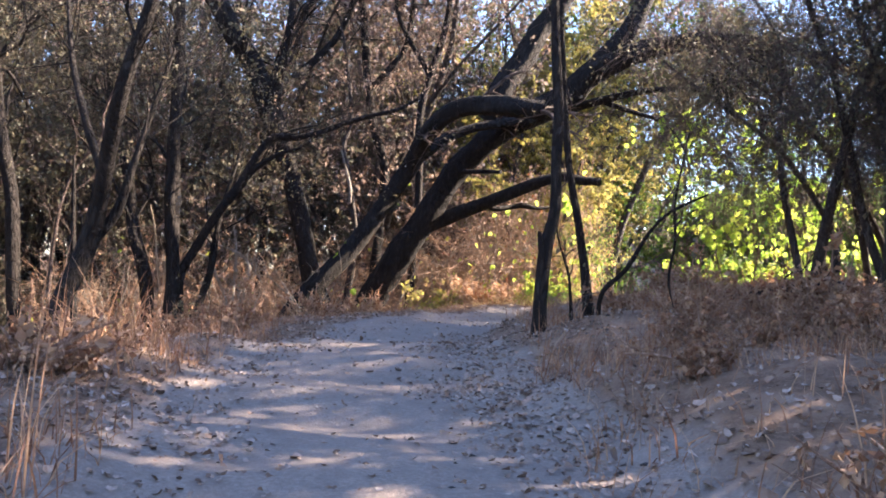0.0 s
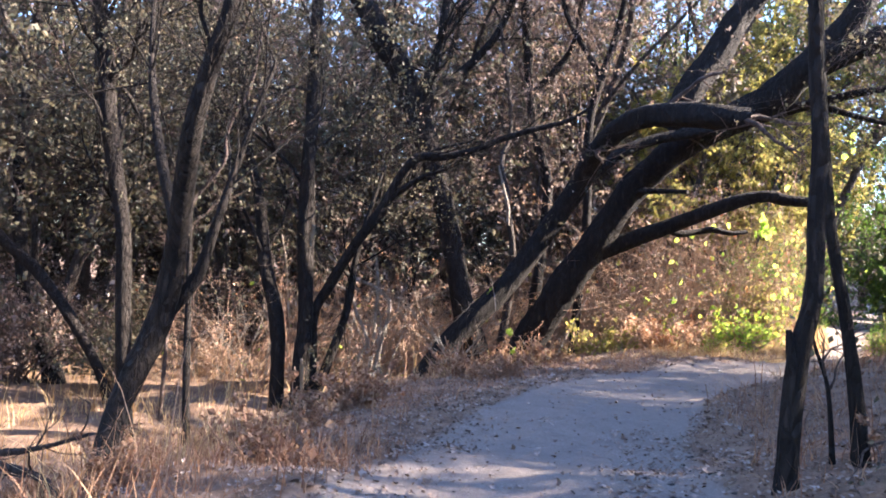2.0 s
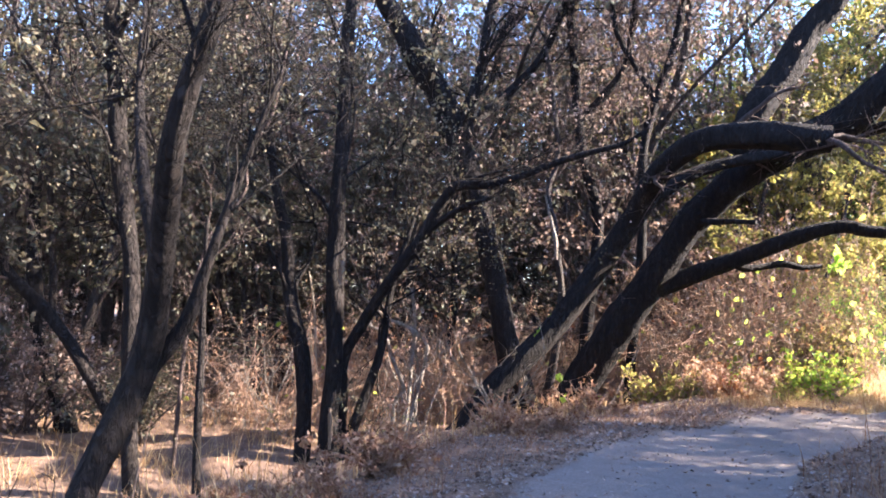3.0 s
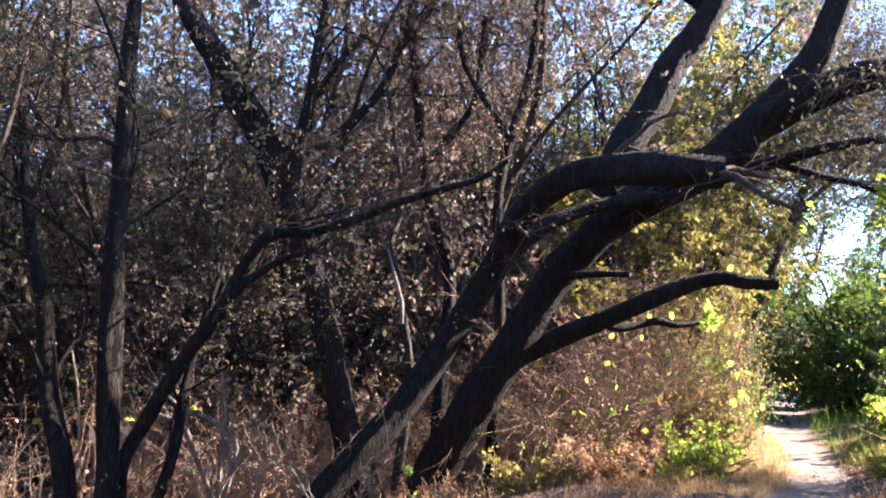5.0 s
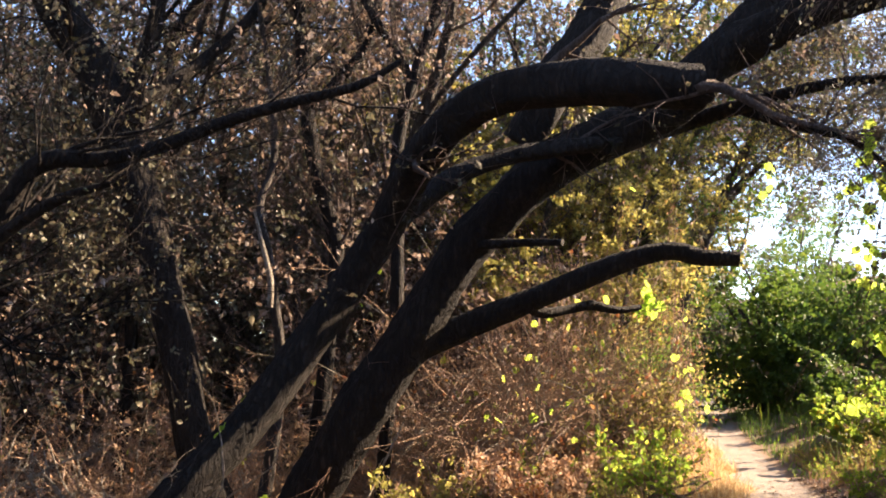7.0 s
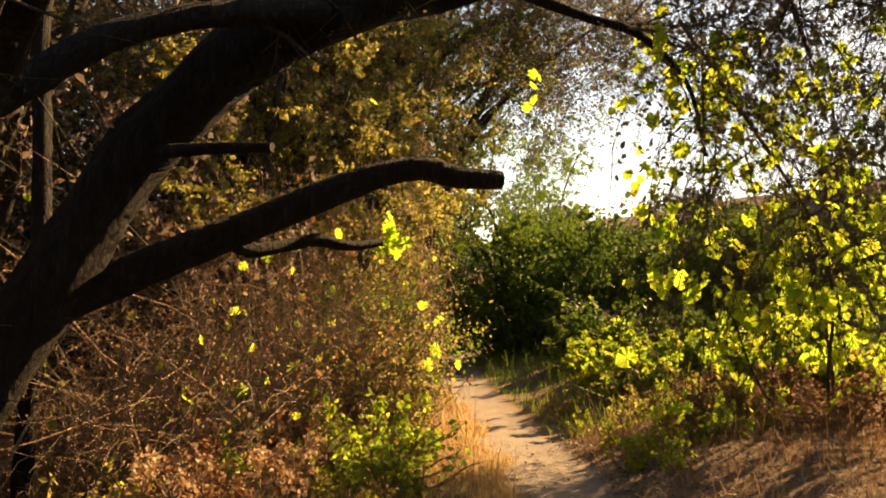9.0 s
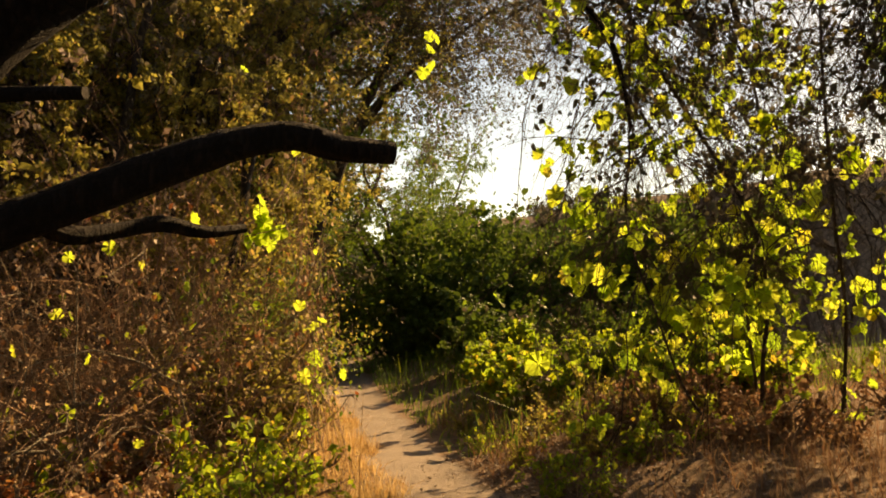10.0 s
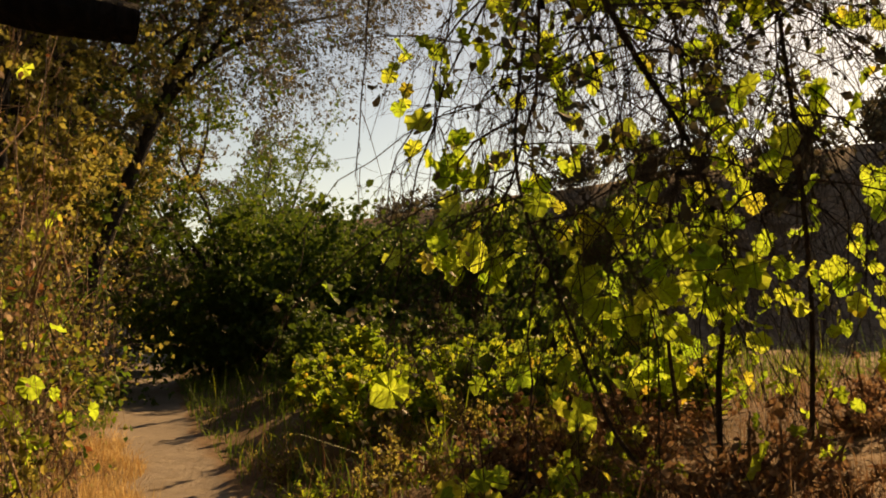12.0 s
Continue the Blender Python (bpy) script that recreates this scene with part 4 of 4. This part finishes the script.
stuff("dry_grass", [blades(R3, on_ground(x, y, 0.02), 0.13, 0.003, 1.0)], STRAW, "sunlit golden dry grass on the trail edge", "grass")
x, y = region(R3, 150000, 0.6, 9.5, 1.0, 21, lambda x, y: np.where(offset(x, y) > np.where(y > 13.5, 0.7, np.where(y < 5.5, 0.8, 1.05)) + 0.25 * np.sin(y * 1.7), 0.7 * patchy(x + 5, y), 0))
stuff("dry_grass", [blades(R3, on_ground(x, y, 0.02), 0.17, 0.003, 0.9)], RUSSET, "dull russet dry grass on the right bank", "grass")
x, y = region(R3, 42000, -5.0, 2.0, 5.0, 17.5, lambda x, y: np.where((offset(x, y) < -1.1 - 0.2 * np.sin(y * 2.3)) & (offset(x, y) > -2.7), 0.85, 0))
stuff("dry_grass", [blades(R3, on_ground(x, y, 0.01), 0.08, 0.003, 1.2)], RUSSET, "short reddish-brown dry grass along the bank edge", "grass")
x, y = region(R3, 26000, -5.5, -0.4, 1.0, 8, lambda x, y: np.where(offset(x, y) < -1.0, 0.7 * patchy(x, y + 4), 0))
stuff("dry_grass", [blades(R3, on_ground(x, y, 0.02), 0.2, 0.0035)], RUSSET, "low dry brown grass beside the trail", "grass")
x, y = region(R3, 30000, 4, 13, 18, 34, lambda x, y: np.where(np.abs(offset(x, y)) > 0.55, 0.6, 0))
stuff("green_grass", [blades(R3, on_ground(x, y, 0.02), 0.22, 0.006)], GREEN, "green weeds beside the far trail", "grass")

x, y = region(R3, 240000, -6, 7, 2.2, 19, lambda x, y: np.where(trodden(x, y) > 0.6, 0.06 + 0.85 * step01((offset(x, y) - 0.15) / 0.5) * (y < 9) + 0.6 * step01((-offset(x, y) - 0.35) / 0.5) * (y < 9), np.exp(-np.maximum(np.abs(offset(x, y)) - 1, 0) * np.where(offset(x, y) > 0, 1.3, 0.45))) * (0.35 + 0.65 * patchy(x * 2, y * 2)))
p = on_ground(x, y)
p[:, 2] += 0.006
stuff("leaf_litter", [leaves(R3, p, 0.03, CURL, 0.0, 0.85)], LITTER, "fallen curled brown leaves strewn on the ground", "leaf litter")


def pebbles(r, P, size):
    base = np.array([[1, 0, 0], [-1, 0, 0], [0, 1, 0], [0, -1, 0], [0, 0, 0.4], [0, 0, -0.7]], dtype=float)
    F = np.array([[0, 2, 4], [2, 1, 4], [1, 3, 4], [3, 0, 4], [2, 0, 5], [1, 2, 5], [3, 1, 5], [0, 3, 5]])
    s = (size * np.clip(np.exp(r.normal(0, 0.5, len(P))), 0.3, 1.35))[:, None, None]
    v = P[:, None] + base[None] * s * r.uniform(0.6, 1.3, (len(P), 6, 3))
    f = (F[None] + (np.arange(len(P)) * 6)[:, None, None]).reshape(-1, 3)
    return v.reshape(-1, 3), f


x, y = region(R3, 150, 0.0, 1.3, 3.0, 8.5, lambda x, y: np.where(trodden(x, y) > 0.3, 0.6, 0.3))
stuff("clods", [pebbles(R3, on_ground(x, y), 0.022)], BARK_GREY, "dark clods of leaf mould on the trail", "clods")
x, y = region(R3, 2600, -3, 6, 1.2, 24, lambda x, y: np.where(trodden(x, y) > 0.3, 0.8, 0.15))
stuff("pebbles", [pebbles(R3, on_ground(x, y), 0.011)], EARTH, "small clods and pebbles on the trail", "pebbles")


# ---- bare trees behind the leaning tree ----
tree("crooked_tree", [
    [(-2.0, 18.0, -0.3, 0.13), (-1.85, 18.0, 2.83, 0.11), (-1.89, 18.0, 3.47, 0.11), (-2.1, 18.0, 4.2, 0.11), (-2.28, 18.0, 5.02, 0.11), (-2.38, 18.0, 5.85, 0.1), (-2.55, 18.0, 7.1, 0.09), (-2.5, 18.2, 8.6, 0.05)],
    [(-2.25, 18.0, 4.98, 0.085), (-1.87, 18.0, 5.4, 0.085), (-1.54, 18.0, 5.87, 0.078), (-1.42, 18.0, 6.6, 0.07), (-1.4, 18.1, 7.4, 0.05)],
], "crooked dark tree with upright bare limbs", 31, boughs=14, bough_len=1.9, twigs=260, fine=1300, leaf=DEAD, leaf_count=1800, leaf_size=0.05, start=0.35)
tree("crooked_tree", [
    [(-2.5, 17.6, -0.3, 0.1), (-2.3, 17.3, 1.6, 0.08), (-2.38, 17.1, 2.6, 0.06), (-2.44, 17.0, 3.1, 0.055), (-2.57, 17.1, 3.6, 0.05), (-2.5, 17.3, 4.4, 0.05), (-2.9, 17.6, 6.4, 0.03)],
], "thin crooked grey trunk in the thicket", 32, mat=BARK_GREY, boughs=10, bough_len=1.3, twigs=120, fine=600, leaf=DEAD, leaf_count=700, start=0.35)
tree("crooked_tree", [
    [(-1.2, 17.6, -0.2, 0.1), (-1.05, 17.5, 2.2, 0.095), (-1.1, 17.5, 4.2, 0.09), (-0.95, 17.5, 5.15, 0.09), (-0.7, 17.5, 6.1, 0.08), (-0.6, 17.5, 7.0, 0.07), (-0.5, 17.7, 8.4, 0.04)],
    [(-0.95, 17.5, 5.2, 0.07), (-1.25, 17.5, 5.7, 0.062), (-1.65, 17.5, 6.4, 0.055), (-1.75, 17.5, 7.1, 0.04)],
], "dark upright tree with forking bare limbs", 33, boughs=14, bough_len=1.7, twigs=240, fine=1200, leaf=DEAD, leaf_count=1600, leaf_size=0.05, start=0.4)
tree("crooked_tree", [
    [(-4.7, 19.0, -0.5, 0.12), (-4.6, 19.0, 2.0, 0.1), (-4.75, 19.0, 4.5, 0.09), (-4.4, 19.0, 6.0, 0.1), (-4.05, 19.0, 6.8, 0.09), (-3.3, 19.0, 7.7, 0.06)],
], "dark slanting tree with bare upper limbs", 34, boughs=22, bough_len=2.0, twigs=260, fine=1200, leaf=DEAD, leaf_count=1600, leaf_size=0.05, start=0.4)


# ---- fallen wood, pale stems and torn bark ----
def stick(name, lines, label, seed, mat=PALE, category="branch", twigs=0, group=""):
    """A loose branch: its main stem with side shoots."""
    r = rng_of(seed)
    ob = thing(name, lines[0][0][:3], label, category, group)
    made = []
    for k, s in enumerate(lines):
        chunks, L = gnarl(s, seed * 13 + k, 8, lumps=0.1, step=0.06)
        part("stem" if k == 0 else "shoot", chunks, mat, ob)
        made.append(L)
    if twigs:
        chunks, a, b, c = crown(r, made, 0.2, twigs, 0.45, twigs * 4, 0.22, twigs * 6, 0.12, up=0.3)
        part("crown", chunks, mat, ob, kind="stuff")
    return ob


stick("fallen_branch", [[(-4.7, 7.2, 0.05, 0.036), (-4.35, 7.1, 0.14, 0.034), (-3.95, 7.05, 0.15, 0.036), (-3.6, 6.98, 0.1, 0.03), (-3.32, 6.8, -0.1, 0.024)],
                        [(-4.6, 7.1, 0.14, 0.03), (-4.1, 7.1, 0.22, 0.028), (-3.8, 7.15, 0.29, 0.022), (-3.5, 7.2, 0.4, 0.014)],
                        [(-4.0, 7.02, 0.14, 0.018), (-3.9, 6.85, 0.05, 0.014), (-3.95, 6.7, -0.15, 0.01)]],
      "grey dead branch fallen against the slanted tree", 801, BARK_GREY, twigs=6)
stick("fallen_branch", [[(1.7, 8.6, 0.7, 0.02), (2.13, 8.5, 0.83, 0.036), (2.56, 8.5, 0.97, 0.046), (3.19, 8.5, 1.13, 0.05), (3.7, 8.55, 1.2, 0.05), (4.4, 8.7, 1.0, 0.055), (4.9, 8.8, 0.85, 0.06)]],
      "dark fallen bough lying in dry brush", 802, BARK, twigs=14)
stick("fallen_branch", [[(0.72, 6.3, 0.62, 0.012), (1.07, 6.3, 0.66, 0.012), (1.35, 6.32, 0.72, 0.008)]], "thin dead stick in dry grass", 803, TWIG, twigs=2)
stick("pale_shoot", [[(-4.1, 14.5, -0.45, 0.04), (-4.11, 14.5, 0.22, 0.036), (-3.99, 14.5, 0.42, 0.034), (-4.2, 14.5, 0.86, 0.033), (-4.36, 14.5, 1.17, 0.028), (-4.8, 14.5, 1.31, 0.02)],
                     [(-3.95, 14.5, -0.3, 0.032), (-3.91, 14.5, 0.3, 0.03), (-3.9, 14.5, 1.01, 0.03), (-3.91, 14.5, 1.4, 0.026), (-3.97, 14.5, 1.79, 0.016)]],
      "pale crooked dead shoots below the arched tree", 804, PALE, "dead shrub", twigs=5)
stick("pale_shoot", [[(-5.6, 11.5, -0.7, 0.03), (-5.55, 11.5, 1.2, 0.028), (-5.38, 11.5, 2.14, 0.022), (-4.99, 11.5, 2.72, 0.028), (-4.98, 11.5, 3.02, 0.022), (-4.88, 11.5, 3.33, 0.026), (-4.72, 11.5, 3.61, 0.028), (-4.6, 11.5, 4.3, 0.015)]],
      "grey forked dead stem among the trees", 805, TWIG, "dead shrub", twigs=3)
stick("pale_shoot", [[(-3.6, 13.5, -0.1, 0.028), (-3.42, 13.5, 0.85, 0.026), (-3.4, 13.5, 1.12, 0.026), (-3.63, 13.5, 1.31, 0.026), (-3.95, 13.5, 1.42, 0.022), (-4.3, 13.4, 1.7, 0.014)]],
      "pale arching dead shoot in the thicket", 806, PALE, "dead shrub", twigs=5)
RS = rng_of(851)
for k, (x, y) in enumerate(spots_in(RS, 22, -6.5, -1.2, 13.6, 18.2, lambda x, y: offset(x, y) < -4.0, 0.5)):
    base = np.array(ground_at(x, y))
    lines = []
    for q in range(RS.integers(1, 4)):
        w, d, line = base.copy(), np.array([RS.normal(0, 0.3), RS.normal(0, 0.2), 1.0]), []
        for m in range(6):
            line.append((*w, 0.017 - 0.0022 * m))
            w = w + unit(d) * RS.uniform(0.16, 0.4)
            d = d + RS.normal(0, 0.35, 3) * np.array([1, 0.6, 0.5])
        lines.append(line)
    stick("pale_shoot", lines, "thin crooked pale dead shoots in the thicket", 860 + k, PALE if k % 3 else CANE, "dead shrub", twigs=3, group="pale dead shoots")
stick("leaning_pole", [[(-1.45, 16.0, -0.1, 0.014), (-1.28, 16.05, 0.35, 0.014), (-1.12, 16.1, 0.75, 0.013), (-0.85, 16.15, 1.35, 0.01)]],
      "pale dead pole propped between the trunks", 807, PALE, "branch")
stick("bark_strip", [[(-2.36, 16.9, 2.45, 0.035), (-2.38, 16.9, 2.75, 0.045), (-2.46, 16.9, 3.05, 0.035), (-2.6, 16.95, 3.5, 0.02)]], "pale peeled bark strip on a thin trunk", 808, PALE, "branch")


def torn_bark(nodes, seed, label, width):
    r = rng_of(seed)
    L = smooth_line([(*n, 0.0) for n in nodes], 0.03)[:, :3]
    n = len(L)
    w = width * (0.5 + np.abs(np.sin(np.linspace(0.3, 2.9, n)))) * r.uniform(0.6, 1.2, n)
    across = np.array([0.85, -0.5, 0.0])
    v = np.stack([L - across * w[:, None], L + np.array([0, -0.012, 0]), L + across * w[:, None], L + np.array([0, 0.012, 0])], axis=1)
    i = np.arange(n * 4).reshape(n, 4)
    j = np.roll(i, -1, axis=1)
    f = np.stack([i[:-1], j[:-1], j[1:], i[1:]], axis=-1).reshape(-1, 4)
    part("torn_bark", [(v.reshape(-1, 3), f)], CUT, clump, label)


torn_bark([(-4.36, 12.88, 2.1), (-4.34, 12.86, 2.02), (-4.36, 12.86, 1.92), (-4.36, 12.87, 1.8)], 811, "torn flap of pale bark on a dark trunk", 0.05)
torn_bark([(-4.8, 12.9, 1.95), (-4.7, 12.9, 1.53), (-4.64, 12.9, 1.03), (-4.58, 12.9, 0.66)], 812, "long strip of pale bared wood on a trunk", 0.018)
torn_bark([(-4.35, 12.88, -0.2), (-4.36, 12.88, 0.1), (-4.38, 12.88, 0.3)], 813, "pale bared wood at a trunk's foot", 0.04)



def leaf_cluster(at, count, size, seed, label):
    """A few vine leaves on one short hanging stalk."""
    r = rng_of(seed)
    ob = thing("leaf_cluster", at, label, "vine leaves", "hanging leaf clusters")
    top = np.array(at) + np.array([0, 0, 0.35])
    p, q = sprout(r, top[None], np.array([[0.1, 0, -1.0]]), 0.6, 0.005, 6, 0.15, -0.1)
    stalk = part("stalk", [tubes(p, q, 4)], TWIG, ob)
    for k in range(count):
        c = along(r, p, 1, 0.3, size * 0.6)
        part("leaf", [leaves(r, c, size, LOBED, 0.9, spread=0.15)], GRAPE, stalk, smooth=False)


for k, c in enumerate([(2.05, 18.6, 2.88), (2.6, 18.9, 1.75), (2.35, 18.3, 1.25), (2.5, 18.5, 1.55), (1.2, 17.9, 1.3), (0.6, 17.6, 1.25), (-2.05, 14.75, 1.55), (-1.9, 15.0, 0.75), (4.3, 16.9, 1.9), (4.1, 16.6, 1.1), (4.6, 17.2, 1.2), (3.4, 17.6, 4.2)]):
    leaf_cluster(c, (12, 4, 3, 4, 3, 3, 4, 3, 4, 3, 3, 5)[k], 0.14 if k == 0 else 0.11, 821 + k, "cluster of bright yellow-green vine leaves")


# low dry growth under the vines
R4 = rng_of(901)
low = [bush("dry_weed", (0, 0, 0), (0.5, 0.5, 0.32), 911 + k, RUSSET, 900, 0.035, "low tangle of dry reddish-brown weeds", stems=22, category="weeds", group="dry weeds", stem_mat=CANE, twigs=(4, 6)) for k in range(3)]
scatter(low, spots_in(R4, 46, 1.5, 9, 3.5, 19, lambda x, y: offset(x, y) > 1.3 + 0.02 * y, 0.55), R4, 0.7, 1.5)
scatter([copy_thing(low[k], Matrix.Translation((2, 4, 0.5))) for k in range(3)], spots_in(R4, 34, 1.3, 5.0, 2.0, 8.0, lambda x, y: offset(x, y) > 1.35 - 0.03 * y, 0.42), R4, 0.55, 1.0)
scatter([copy_thing(low[k], Matrix.Translation((-3, 3, 0))) for k in range(3)], spots_in(R4, 26, -6, -1.2, 3, 19, lambda x, y: -4.5 < offset(x, y) < -1.25, 0.6), R4, 0.6, 1.3)


scatter([copy_thing(low[k], Matrix.Translation((6, 16, 0.8))) for k in range(3)], spots_in(R4, 9, 4.3, 8.5, 13.6, 17.6, lambda x, y: offset(x, y) > 1.5, 0.45), R4, 0.8, 1.5)

# understory of the gully
under = [bush("thicket_shrub", (0, 0, 0), (0.9, 0.9, 1.25), 931 + k, (GREYLEAF, DEAD, DEAD)[k], 2600, 0.038, "dull grey-brown leafy shrub in the gully", stems=20, group="gully shrubs", twigs=(5, 8)) for k in range(3)]
scatter(under, spots_in(R4, 64, -17, -2.2, 9, 30, lambda x, y: offset(x, y) < -5.2 and (x < -6.2 or y > 17.6), 1.05), R4, 0.7, 1.5)

# mixed weeds before the brambles
weeds = [bush("low_weed", (0, 0, 0), (0.4, 0.4, 0.45), 951 + k, (RED, WITHERED, OLIVE, YOUNG)[k], 700, 0.042, ("low weed with russet red leaves", "low weed with withered brown leaves", "low olive-brown leafy weed", "low weed with yellow-green leaves")[k], stems=16, category="weeds", group="weeds before the brambles", twigs=(4, 6), stem_mat=CANE) for k in range(4)]
scatter([weeds[k] for k in (0, 0, 1, 1, 2, 3)], spots_in(R4, 40, -2.4, 3.2, 15.8, 20.0, lambda x, y: -3.8 < offset(x, y) < -1.25 and (x + 1.7) ** 2 + (y - 16.9) ** 2 > 0.5, 0.34), R4, 0.7, 1.4)
scatter([copy_thing(weeds[k], Matrix.Translation((6, 18, 0.7))) for k in (3, 2)], spots_in(R4, 20, 3.4, 7.0, 15.8, 20.5, lambda x, y: 0.75 < offset(x, y) < 2.2, 0.4), R4, 0.4, 0.85)
# scrub on the far slope
scrub = [bush("slope_scrub", (0, 0, 0), (1.0, 1.0, 1.0), 961, GREYLEAF, 2400, 0.08, "grey scrub bush on the gravel slope", stems=22, group="slope scrub", twigs=(5, 8))]
scatter(scrub, spots_in(R4, 26, 15, 27, 14, 60, lambda x, y: x > 13.5 + (53 - y) * 0.2, 1.8), R4, 0.6, 1.6)
